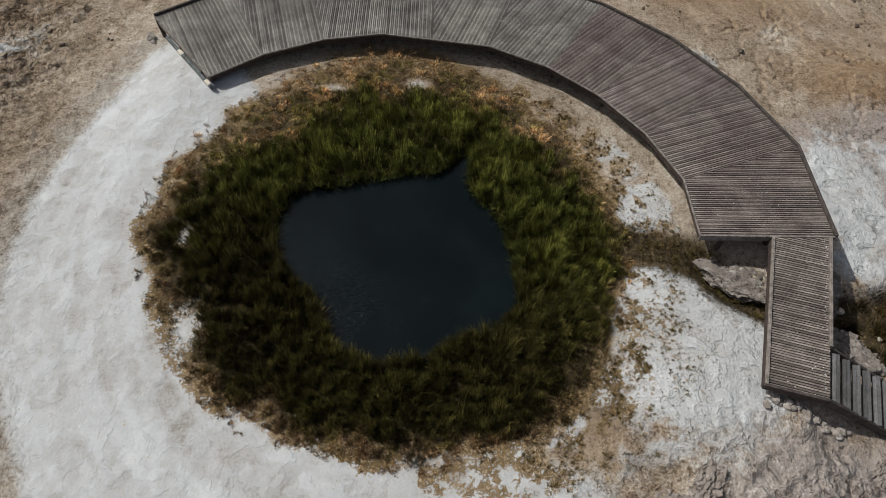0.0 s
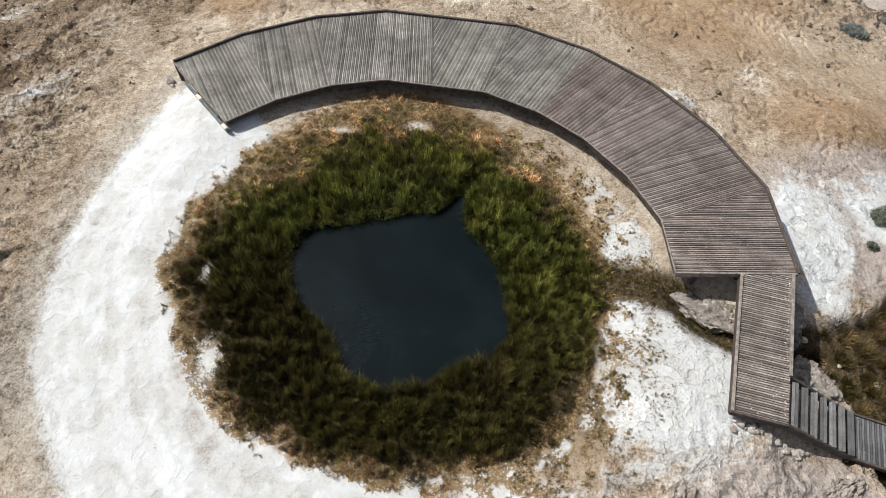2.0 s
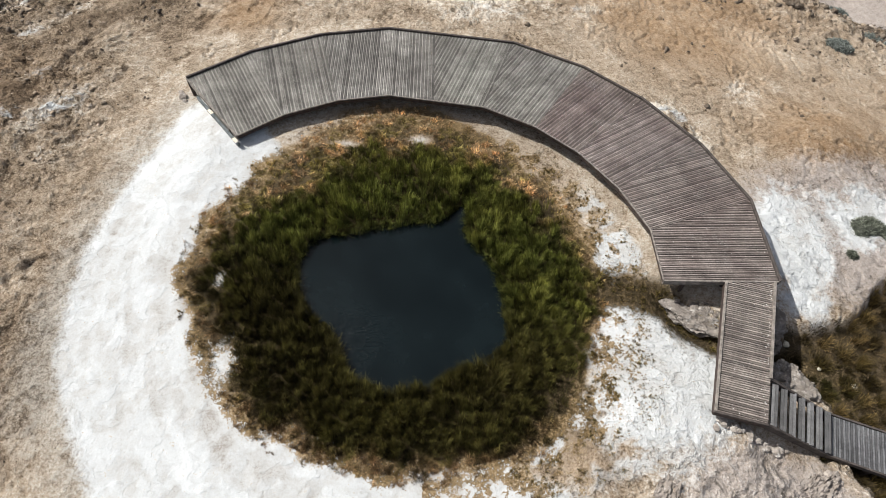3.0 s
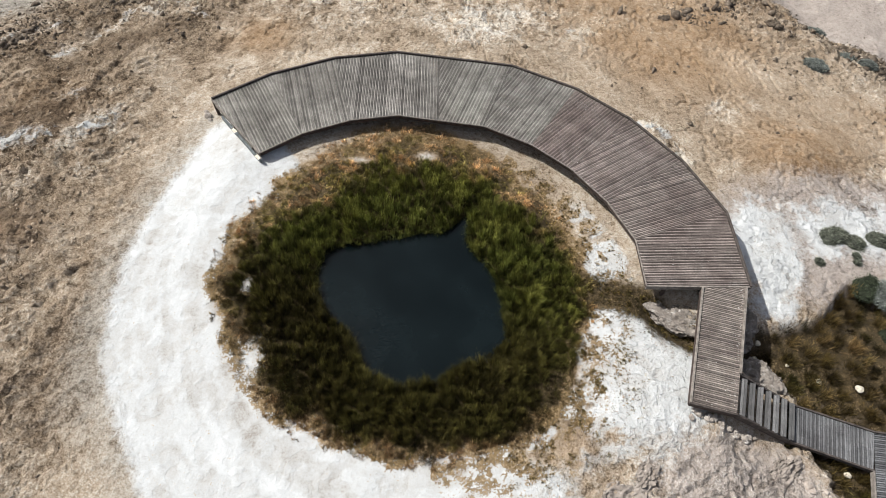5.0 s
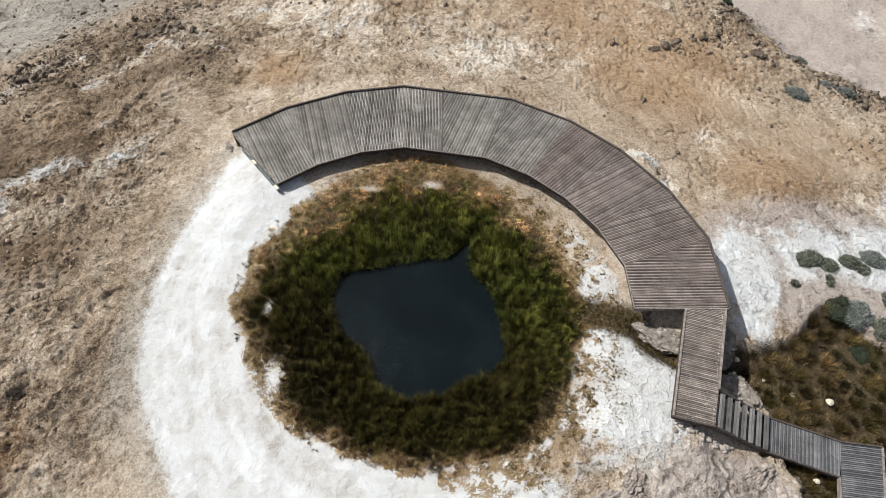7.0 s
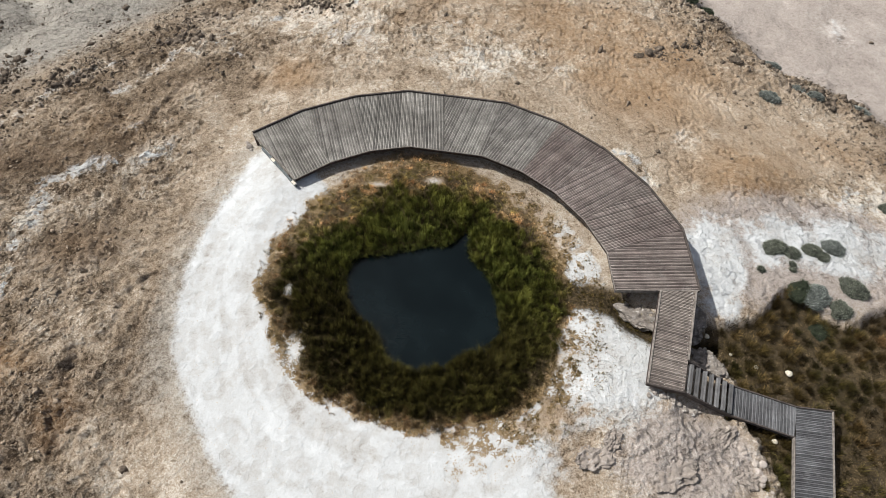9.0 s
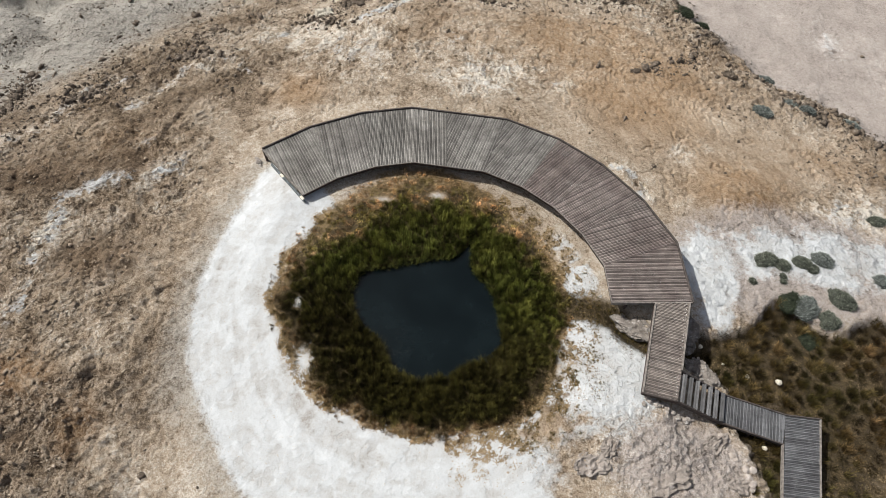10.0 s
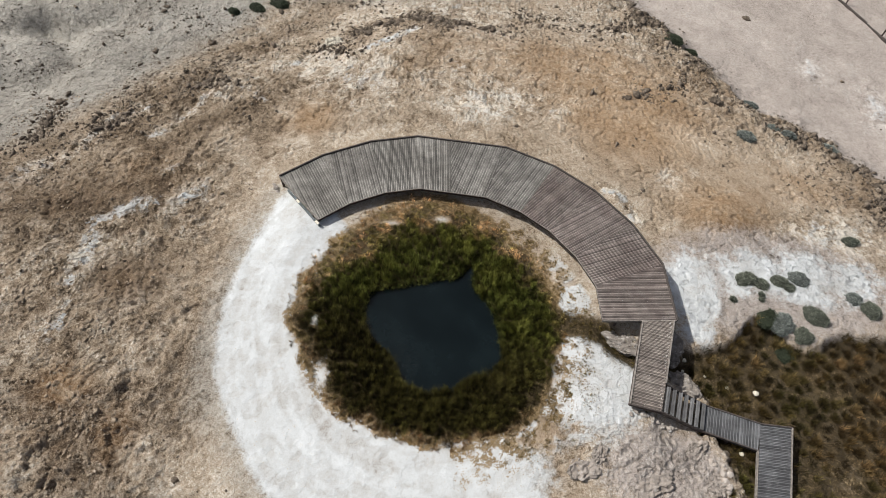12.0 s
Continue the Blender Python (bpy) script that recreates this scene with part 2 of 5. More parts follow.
def vnoise(x, y, seed=0):
    ix, iy = np.floor(x).astype(np.int64), np.floor(y).astype(np.int64)
    fx, fy = x - ix, y - iy
    fx, fy = fx * fx * (3 - 2 * fx), fy * fy * (3 - 2 * fy)
    a, b = lattice(ix, iy, seed), lattice(ix + 1, iy, seed)
    c, d = lattice(ix, iy + 1, seed), lattice(ix + 1, iy + 1, seed)
    return (a * (1 - fx) + b * fx) * (1 - fy) + (c * (1 - fx) + d * fx) * fy


def fbm(x, y, scale, octaves=4, seed=0, gain=0.5):
    """Smooth noise from 0 to 1 with a mean of 0.5."""
    s, a, tot = 0.0, 1.0, 0.0
    for k in range(octaves):
        cs, sn = math.cos(k * 1.1), math.sin(k * 1.1)
        s = s + a * vnoise((x * cs - y * sn) * scale + 17.3 * k, (x * sn + y * cs) * scale - 9.1 * k, seed + k)
        tot += a
        a *= gain
        scale *= 2.03
    return s / tot


def ridged(x, y, scale, octaves=4, seed=0):
    s, a, tot = 0.0, 1.0, 0.0
    for k in range(octaves):
        s = s + a * (1 - np.abs(2 * vnoise(x * scale + 5.7 * k, y * scale + 3.1 * k, seed + k) - 1))
        tot += a
        a *= 0.5
        scale *= 2.1
    return s / tot


def step(a, b, v):
    u = np.clip((v - a) / (b - a), 0, 1)
    return u * u * (3 - 2 * u)


def blob(x, y, cx, cy, rx, ry, turn=0.0):
    """1 in the middle of a soft ellipse, 0.5 near its rim, 0 outside."""
    c, s = math.cos(radians(turn)), math.sin(radians(turn))
    u, v = ((x - cx) * c + (y - cy) * s) / rx, (-(x - cx) * s + (y - cy) * c) / ry
    return np.exp(-0.69 * (u * u + v * v))


def ring(values, ang):
    """A closed smooth curve through radii at even angles."""
    n = len(values)
    v = np.array(values)
    q = (np.asarray(ang) / (2 * math.pi)) % 1.0 * n
    i = np.floor(q).astype(int)
    f = q - i
    p0, p1, p2, p3 = v[(i - 1) % n], v[i % n], v[(i + 1) % n], v[(i + 2) % n]
    return p1 + 0.5 * f * (p2 - p0 + f * (2 * p0 - 5 * p1 + 4 * p2 - p3 + f * (3 * (p1 - p2) + p3 - p0)))


def along(x, y, points):
    """Distance from a line through points, with a sign (positive on its left), and how far along it the nearest place lies."""
    best, sgn, far, run = np.full(np.shape(x), 1e9), np.zeros(np.shape(x)), np.zeros(np.shape(x)), 0.0
    for (ax, ay), (bx, by) in zip(points, points[1:]):
        dx, dy = bx - ax, by - ay
        ln = math.hypot(dx, dy)
        u = np.clip(((x - ax) * dx + (y - ay) * dy) / ln ** 2, 0, 1)
        d = np.hypot(x - ax - u * dx, y - ay - u * dy)
        near = d < best
        best = np.where(near, d, best)
        sgn = np.where(near, np.sign(dx * (y - ay) - dy * (x - ax)), sgn)
        far = np.where(near, run + u * ln, far)
        run += ln
    return best * np.where(sgn == 0, 1, sgn), far


def mesh_of(name, verts, tris=None, quads=None, smooth=False):
    """A mesh from arrays of vertices, triangles and quads."""
    me = bpy.data.meshes.new(name)
    tris = np.zeros((0, 3), int) if tris is None else np.asarray(tris)
    quads = np.zeros((0, 4), int) if quads is None else np.asarray(quads)
    me.vertices.add(len(verts))
    me.vertices.foreach_set("co", np.asarray(verts, np.float32).ravel())
    loops = np.concatenate([tris.ravel(), quads.ravel()]).astype(np.int32)
    me.loops.add(len(loops))
    me.loops.foreach_set("vertex_index", loops)
    starts = np.concatenate([np.arange(len(tris)) * 3, len(tris) * 3 + np.arange(len(quads)) * 4]).astype(np.int32)
    me.polygons.add(len(starts))
    me.polygons.foreach_set("loop_start", starts)
    me.update(calc_edges=True)
    if smooth:
        me.polygons.foreach_set("use_smooth", np.ones(len(starts), bool))
    return me


def give(me, name, values):
    a = me.attributes.new(name, "FLOAT", "POINT")
    a.data.foreach_set("value", np.asarray(values, np.float32).ravel())


def give_tint(me, rgb):
    a = me.attributes.new("tint", "FLOAT_COLOR", "POINT")
    a.data.foreach_set("color", np.concatenate([rgb, np.ones((len(rgb), 1))], 1).astype(np.float32).ravel())


def part(name, me, material, parent=None, label=""):
    if isinstance(me, bmesh.types.BMesh):
        bm, me = me, bpy.data.meshes.new(name)
        bm.to_mesh(me)
        bm.free()
    if material and not me.materials:
        me.materials.append(material)
    ob = new(name, me)
    ob.parent = parent
    return tagged(ob, label)


def thing(name, label, category, at=(0, 0, 0), group="", kind=""):
    ob = new(name)
    ob.empty_display_size = 0.3
    ob.location = at
    return tagged(ob, label, category, group, kind)


def prism(poly, z0, z1):
    """An upright prism over a convex outline."""
    n = len(poly)
    bm = bmesh.new()
    lo = [bm.verts.new((x, y, z0)) for x, y in poly]
    hi = [bm.verts.new((x, y, z1)) for x, y in poly]
    bm.faces.new(hi)
    bm.faces.new(lo[::-1])
    for i in range(n):
        j = (i + 1) % n
        bm.faces.new((lo[i], lo[j], hi[j], hi[i]))
    bmesh.ops.recalc_face_normals(bm, faces=bm.faces)
    return bm


def bar(a, b, width, z0, z1, slope=0.0):
    """A straight timber from a to b in plan; slope lowers its far end."""
    (ax, ay), (bx, by) = a, b
    ln = math.hypot(bx - ax, by - ay)
    nx, ny = -(by - ay) / ln * width / 2, (bx - ax) / ln * width / 2
    bm = prism([(ax - nx, ay - ny), (bx - nx, by - ny), (bx + nx, by + ny), (ax + nx, ay + ny)], z0, z1)
    if slope:
        bm.verts.ensure_lookup_table()
        for v in bm.verts:
            v.co.z -= slope * ((v.co.x - ax) * (bx - ax) + (v.co.y - ay) * (by - ay)) / ln ** 2
    bmesh.ops.bevel(bm, geom=bm.edges[:], offset=0.006, segments=1, affect="EDGES")
    return bm


def clip(poly, px, py, nx, ny):
    """The part of a convex outline on the side of (px, py) to which (nx, ny) points."""
    out = []
    for (ax, ay), (bx, by) in zip(poly, poly[1:] + poly[:1]):
        da, db = (ax - px) * nx + (ay - py) * ny, (bx - px) * nx + (by - py) * ny
        if da >= 0:
            out.append((ax, ay))
        if (da > 0) != (db > 0) and da != db:
            u = da / (da - db)
            out.append((ax + u * (bx - ax), ay + u * (by - ay)))
    return out


# ---------------------------------------------------------------- the plan
MIDX, MIDY = 0.6, 1.1                      # middle of the pond
POND = [2.93, 2.85, 2.70, 2.75, 3.05, 2.80, 2.60, 2.53, 2.70, 3.0, 3.72, 3.75, 3.62, 3.2, 2.88, 2.95, 3.35, 3.42, 3.32, 3.2, 3.1, 3.3, 3.5, 3.1]
REED = [6.15, 6.1, 6.2, 6.4, 6.6, 7.05, 7.75, 7.85, 7.55, 7.3, 7.35, 7.4, 7.2, 6.8, 6.45, 6.3, 6.05, 5.8, 5.88, 5.9, 6.15, 6.3, 6.05, 5.9]
CRUST = [10.6, 10.4, 10.6, 10.6, 10.6, 10.7, 11.0, 11.3, 11.6, 11.6, 11.0, 10.6, 10.6, 10.6, 10.45, 10.6, 10.9, 11.0, 11.0, 11.0, 11.0, 11.0, 10.8, 10.6]
WATER_Z, DECK_Z, LOW_Z = -0.32, 0.60, -0.60
STREAM = [(6.0, 1.5), (7.3, 1.15), (8.6, 0.85), (9.4, -0.1), (10.6, -0.75), (12.6, -0.75)]
GULLIES = [[(-36, 26.0), (-32.5, 26.4), (-29.5, 27.3), (-27.8, 27.2), (-24.4, 27.8), (-23.3, 27.3)], [(-29.6, 27.5), (-27.5, 26.2), (-25.8, 23.3)], [(-36, 20.8), (-30.0, 20.8), (-27.0, 20.6)]]
SCARP = [(13.0, 36.0), (15.6, 31.7), (18.6, 25.4), (20.6, 21.8), (21.8, 19.2), (24.6, 17.8), (26.6, 15.9), (28.4, 12.0), (36.0, 5.0), (60.0, -6.0)]


def scarp(x, y):
    """Distance from the broken edge of the mound; positive out on the plain."""
    d, _ = along(x, y, SCARP)
    return d + 3.6 * (fbm(x, y, 0.3, 5, 2, 0.6) - 0.5)


def polar(x, y):
    dx, dy = x - MIDX, y - MIDY
    return np.hypot(dx, dy), np.arctan2(dy, dx)


def pond_edge(a):
    notch = np.exp(-((np.degrees(a) - 61.5) / 4.5) ** 2)
    return ring(POND, a) + 0.75 * notch


def marsh(x, y):
    """1 inside the sedge marsh below the stairs."""
    top = 0.2 + 1.9 * np.exp(-((x - 17.0) / 1.5) ** 2) + 1.1 * step(19.0, 21.5, x) + 0.5 * (fbm(x, y, 0.6, 3, 5) - 0.5)
    west = 12.35 + 0.55 * step(-0.8, -2.2, y) + 2.6 * (fbm(x, y, 0.9, 5, 6, 0.6) - 0.5) + 1.0 * step(-3.8, -5.0, y)
    d = np.minimum(top - y, x - west)
    d = np.minimum(d, y + 8.0 + 0.8 * np.sin(x * 0.7))
    return step(-0.35, 0.35, d)


def height(x, y):
    """The lie of the land."""
    cx, cy = np.clip(x, -32, 34), np.clip(y, -14, 34)
    X, Y = cx / 20, cy / 20
    h = (-0.027 - 0.395 * X + 0.477 * Y - 0.748 * X * X - 1.368 * X * Y - 2.256 * Y * Y
         - 0.029 * X ** 3 - 0.466 * X * X * Y + 1.545 * X * Y * Y + 0.429 * Y ** 3)
    h = h + 0.85 * blob(x, y, -1.0, 23.2, 5.0, 2.6)
    plain = step(-1.2, 1.6, scarp(x, y))
    h = np.maximum(h, -3.1) * (1 - plain) + plain * (-3.95 + 0.35 * (fbm(x, y, 0.12, 4, 3) - 0.5))
    h = h - (0.5 - 0.30 * (fbm(x, y, 1.5, 3, 68) - 0.45)) * marsh(x, y) - 0.25 * step(10.8, 12.6, x) * step(3.5, 0.5, y) * step(-6, -3.5, y)
    h = h + 0.55 * blob(x, y, 8.6, -3.0, 2.3, 2.0) * step(11.0, 10.0, x)
    rr = np.hypot(x, y)
    h = h + 0.34 * np.exp(-((rr - 10.2) / 1.9) ** 2) * step(0.6, 2.2, y) * step(-9, -6, x)
    h = h + 0.55 * blob(x, y, 16.7, 8.7, 2.2, 1.5, 15)               # low round hump
    far = step(38, 90, np.hypot(x, y - 8))
    h = h * (1 - far) + far * (-4.3 + 7.0 * (fbm(x, y, 0.006, 4, 9) - 0.45))
    # gullies of the grey slope
    for line in GULLIES:
        d, _ = along(x, y, line)
        h = h - 0.95 * np.exp(-(d / 1.2) ** 2)
    return h


def pond_cut(x, y):
    r, a = polar(x, y)
    e = r - pond_edge(a)
    return e


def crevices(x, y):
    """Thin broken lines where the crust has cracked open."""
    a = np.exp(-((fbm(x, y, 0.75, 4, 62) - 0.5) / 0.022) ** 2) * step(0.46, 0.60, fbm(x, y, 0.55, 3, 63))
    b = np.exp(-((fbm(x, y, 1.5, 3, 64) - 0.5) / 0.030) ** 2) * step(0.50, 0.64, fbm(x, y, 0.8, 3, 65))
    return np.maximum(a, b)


def wild_ground(x, y):
    """Where the earth lies broken and bare: 1 out on the brown mound, 0 on the white ring and the plain."""
    r, a = polar(x, y)
    out = step(0.6, 2.6, r - ring(CRUST, a)) * step(13.0, 14.2, np.hypot(x, y) + 20 * (y < 0.5) * (x < 9))
    out = np.maximum(out * step(-1, 1, y + 0.6 * (x < 0) * 20), blob(x, y, 10.8, -5.6, 2.6, 1.5))
    return out * step(0.9, -0.6, scarp(x, y)) * (1 - marsh(x, y)) * (1 - 0.9 * blob(x, y, 18, 4, 5, 2.2)) * (1 - 0.9 * step(25.5, 29, -0.757 * x + 0.654 * y))


def relief(x, y, h):
    """Roughness of the ground, finer than the lie of the land."""
    r, a = polar(x, y)
    crust = step(0.35, -0.35, r - ring(CRUST, a))
    wild = 1 - crust
    west = step(-9, -13, x) * wild
    h = h + 0.06 * (fbm(x, y, 1.2, 4, 21) - 0.5) + 0.03 * (fbm(x, y, 4.5, 3, 22) - 0.5)
    h = h + wild * 0.09 * (fbm(x, y, 0.9, 4, 23, 0.52) - 0.5)
    # crusts broken into clods, with pits and small steps
    rough = np.clip(west + 0.4 * wild * step(13, 17, y) + 0.35 * blob(x, y, 10.5, -5.4, 3, 1.8), 0, 1) * step(0.8, -0.5, scarp(x, y))
    nw = step(25.5, 29, -0.757 * x + 0.654 * y)
    rough = rough * (1 - 0.85 * nw)
    h = h + step(0.5, 2.5, scarp(x, y)) * 0.16 * (ridged(x, y, 0.4, 4, 70) - 0.6)
    wx_, wy_ = x + 1.2 * (fbm(x, y, 0.7, 3, 91) - 0.5), y + 1.2 * (fbm(x, y, 0.7, 3, 92) - 0.5)
    h = h + rough * 0.34 * (fbm(wx_ * 0.75 + wy_ * 0.35, wy_ * 1.2 - wx_ * 0.5, 0.8, 5, 93, 0.58) - 0.5)
    big = fbm(wx_ + 0.6 * wy_, wy_ * 1.5 - 0.8 * wx_, 0.42, 4, 94, 0.5) * 7
    h = h + rough * 0.17 * step(0.36, 0.52, fbm(x, y, 0.45, 3, 95)) * (np.floor(big) + step(0.0, 0.2, big - np.floor(big)) - big)
    h = h - rough * 0.17 * step(0.62, 0.80, ridged(x, y, 0.55, 4, 31)) * step(0.36, 0.6, fbm(x, y, 0.3, 3, 32))
    terr = fbm(x, y, 0.55, 4, 33, 0.5) * 11
    plate = step(0.30, 0.55, fbm(x, y, 0.4, 4, 40))
    h = h + rough * 0.10 * plate * (np.floor(terr) + step(0.0, 0.12, terr - np.floor(terr)) - terr)
    h = h + rough * (0.10 * (ridged(x, y, 1.1, 4, 36) - 0.6) * step(0.35, 0.6, fbm(x, y, 0.35, 3, 37)) + 0.05 * (ridged(x, y, 3.0, 3, 38) - 0.5))
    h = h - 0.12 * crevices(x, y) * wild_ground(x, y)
    bank = blob(x, y, 10.8, -5.4, 2.4, 1.5)
    t3 = fbm(x, y, 0.8, 4, 39, 0.5) * 8
    h = h + bank * 0.10 * (np.floor(t3) + step(0.0, 0.15, t3 - np.floor(t3)) - t3)
    h = h + bank * (0.20 * (ridged(wx_, wy_, 1.0, 4, 69) - 0.6) + 0.16 * (fbm(wx_, wy_, 2.4, 4, 96, 0.6) - 0.5))
    sc = scarp(x, y)
    ledge = np.exp(-((sc + 1.8) / 2.2) ** 2)
    t2 = fbm(x, y, 0.7, 4, 34) * 7
    h = h + ledge * 0.22 * (np.floor(t2) + step(0.0, 0.15, t2 - np.floor(t2)) - t2) + ledge * 0.25 * (fbm(x, y, 1.1, 4, 35) - 0.5)
    return h


def build_ground():
    def axis(parts):
        return np.unique(np.round(np.concatenate([np.arange(a, b, s) for a, b, s in parts]), 4))

    out = np.geomspace(45, 900, 16)
    xs = axis([(-40, -22, 0.2), (-22, -11, 0.08), (-11, 18, 0.065), (18, 25, 0.1), (25, 42, 0.2)])
    ys = axis([(-22, -7, 0.16), (-7, 13, 0.065), (13, 24, 0.1), (24, 40, 0.2)])
    xs = np.concatenate([-out[::-1], xs, out])
    ys = np.concatenate([-out[::-1] + 10, ys, out])
    X, Y = np.meshgrid(xs, ys)
    x, y = X.ravel(), Y.ravel()
    z = relief(x, y, height(x, y))
    r, a = polar(x, y)
    e = r - pond_edge(a)
    q = e / np.maximum(ring(REED, a) - pond_edge(a), 0.5)
    bank = step(0.0, 1.3, e)
    z = z * bank + (WATER_Z + 0.02) * (1 - bank)
    z = z - 0.9 * step(0.22, -0.5, e)
    ds, fs = along(x, y, STREAM)
    z = z - 0.45 * np.exp(-(ds / 0.45) ** 2) * step(2.0, 3.4, fs)
    nx, ny = len(xs), len(ys)
    i = (np.arange(ny - 1)[:, None] * nx + np.arange(nx - 1)[None, :]).ravel()
    me = mesh_of("ground", np.stack([x, y, z], 1), quads=np.stack([i, i + 1, i + nx + 1, i + nx], 1), smooth=True)
    # zones of colour
    wob = fbm(x, y, 0.8, 4, 41) - 0.5
    patchy = fbm(x, y, 0.75, 5, 46, 0.6)
    cr = ring(CRUST, a)
    deg = np.degrees(a)
    rr = np.hypot(x, y)
    arc = step(128, 134, np.abs(deg)) * (deg > 0) + (deg < 0) * step(-52, -66, deg)
    white = step(0.75, -0.75, r - cr + 0.35 * wob) * arc
    white = white * step(-0.25, 0.15, e)
    # crust between the reeds and the deck, and the fan towards the stairs
    off = r - ring(REED, a)
    white = np.maximum(white, (0.30 + 0.62 * step(0.40, 0.62, fbm(x, y, 1.3, 4, 47))) * step(8.9, 8.3, rr) * step(-0.5, 0.3, off) * (1 - arc) * step(0.75, 0.35, np.sin(a)))
    fan = blob(x, y, 8.5, -1.9, 1.3, 1.5, 20) + 0.9 * blob(x, y, 6.9, -0.75, 0.75, 0.5) + 0.75 * blob(x, y, 8.3, -3.6, 0.8, 1.0) + 0.7 * blob(x, y, 6.8, -2.1, 0.7, 0.6) + 0.62 * blob(x, y, 7.6, -2.6, 2.4, 2.2)
    white = np.maximum(white, np.clip(fan * (0.60 + 0.75 * step(0.36, 0.62, fbm(x, y, 1.8, 5, 50, 0.68))), 0, 0.82))
    white = np.maximum(white, 0.85 * blob(x, y, 4.6, -5.6, 2.6, 1.0) * (0.5 + 0.6 * step(0.38, 0.58, fbm(x, y, 1.8, 5, 50, 0.68))) * step(-0.2, 0.3, off))
    white = white * (1 - 0.8 * blob(x, y, 10.4, -5.0, 1.9, 1.4)) * (1 - 0.75 * blob(x, y, 6.6, -5.4, 1.2, 0.9))
    # eastern crust with the cushion shrubs
    east = step(0.8, -0.8, np.hypot((x - 13.7) / 1.3, (y - 2.9) / 2.5) - 1) + step(0.9, -0.7, np.hypot((x - 20) / 5.6, (y - 4.6) / 1.6) - 1)
    white = np.maximum(white, np.clip(east, 0, 1) * (0.58 + 0.5 * step(0.36, 0.6, fbm(x, y, 1.1, 5, 43, 0.65))))
    # pale flaking crusts over the brown earth: strips with their half widths, and round patches
    strips = [([(-17.6, 7.0), (-16.3, 8.1), (-14.5, 8.3), (-12.8, 9.1)], 0.75, 1.0), ([(-18.4, 7.0), (-17.6, 5.8), (-18.1, 2.7), (-17.5, 1.4), (-18.0, 0.6)], 0.7, 1.0),
              ([(-24.0, 10.5), (-21.6, 12.0), (-20.3, 14.0), (-19.6, 16.2), (-18.1, 16.7)], 0.9, 0.75), ([(-17.0, 13.6), (-15.7, 14.8), (-14.3, 17.7), (-11.6, 18.8), (-10.6, 16.9)], 0.7, 0.75),
              ([(-4.2, 22.4), (-2.5, 23.3), (-1.0, 24.8)], 0.35, 1.5), ([(10.1, 10.1), (11.1, 9.5), (11.5, 7.7)], 0.45, 1.0)]
    spots = [(-4.9, 19.2, 3.3, 2.6, 0, 0.72), (-9.1, 21.0, 1.0, 0.6, 0, 0.95), (3.9, 17.2, 3.7, 2.1, 0, 0.75), (1.5, 28.5, 2.6, 1.8, 0, 0.8), (-14.2, 10.8, 1.4, 0.5, 10, 0.8), (1.8, 20.6, 1.0, 0.9, 0, 0.7),
             (14.5, 11.4, 2.1, 1.2, 0, 0.55), (23.3, 8.0, 2.7, 1.2, 0, 0.9), (21.4, 6.8, 4.5, 1.4, 0, 0.6), (27.9, 23.8, 0.9, 2.0, 0, 0.8), (31.5, 19.4, 1.0, 2.4, 0, 0.9), (-12.2, 6.6, 1.4, 0.6, 25, 0.6), (7.5, 16.6, 1.8, 0.8, 0, 0.7)]
    scat = 0.0 * x
    for line, wide, much in strips:
        dl, _ = along(x, y, line)
        scat = np.maximum(scat, much * np.exp(-(dl / wide) ** 2))
    for cx, cy, rx, ry, tn, much in spots:
        scat = np.maximum(scat, much * blob(x, y, cx, cy, rx, ry, tn))
    scat = np.clip(scat, 0, 1)
    white = np.maximum(white, scat * (0.08 + 0.54 * step(0.42, 0.58, fbm(x, y, 1.5, 6, 53, 0.68))))
    holes = [(0.75, 7.3, 0.55, 0.3), (-4.8, -1.5, 0.35, 0.7), (-1.9, 7.0, 0.6, 0.18), (-5.4, 1.2, 0.2, 0.3)]
    bare = np.clip(sum(blob(x, y, *hh) for hh in holes), 0, 1)
    white = np.maximum(white, 0.52 * bare)
    sc = scarp(x, y)
    pale = step(-0.8, 1.2, sc + 2.0 * (fbm(x, y, 0.5, 4, 44) - 0.5))
    pale = np.maximum(pale, 0.9 * blob(x, y, 15.9, 3.0, 1.0, 1.3) + 0.8 * blob(x, y, 18.6, 2.9, 1.5, 0.5))
    pale = np.maximum(pale, 0.72 * step(0.5, -0.3, np.hypot((x - 18.5) / 7.2, (y - 4.2) / 3.4) - 1))
    pale = np.maximum(pale, 0.75 * step(0.6, -0.6, np.hypot((x - 10.5) / 3.2, (y + 5.6) / 2.2) - 1))
    grey = step(-2.5, 2.5, -0.757 * x + 0.654 * y - 27.8 + 4 * (fbm(x, y, 0.2, 4, 45) - 0.5))
    grey = np.maximum(grey, 0.62 * step(2.2, 0.0, r - cr) * arc + 0.30 * step(-9, -11, x) * step(3, -4, y))
    grey = np.maximum(grey, 0.35 * step(0.6, -0.2, np.abs(rr - 9.6) - 1.6) * (deg > -5) * (deg < 134))
    grey = np.maximum(grey, 0.7 * step(28, 31, y) * step(12, 6, x))
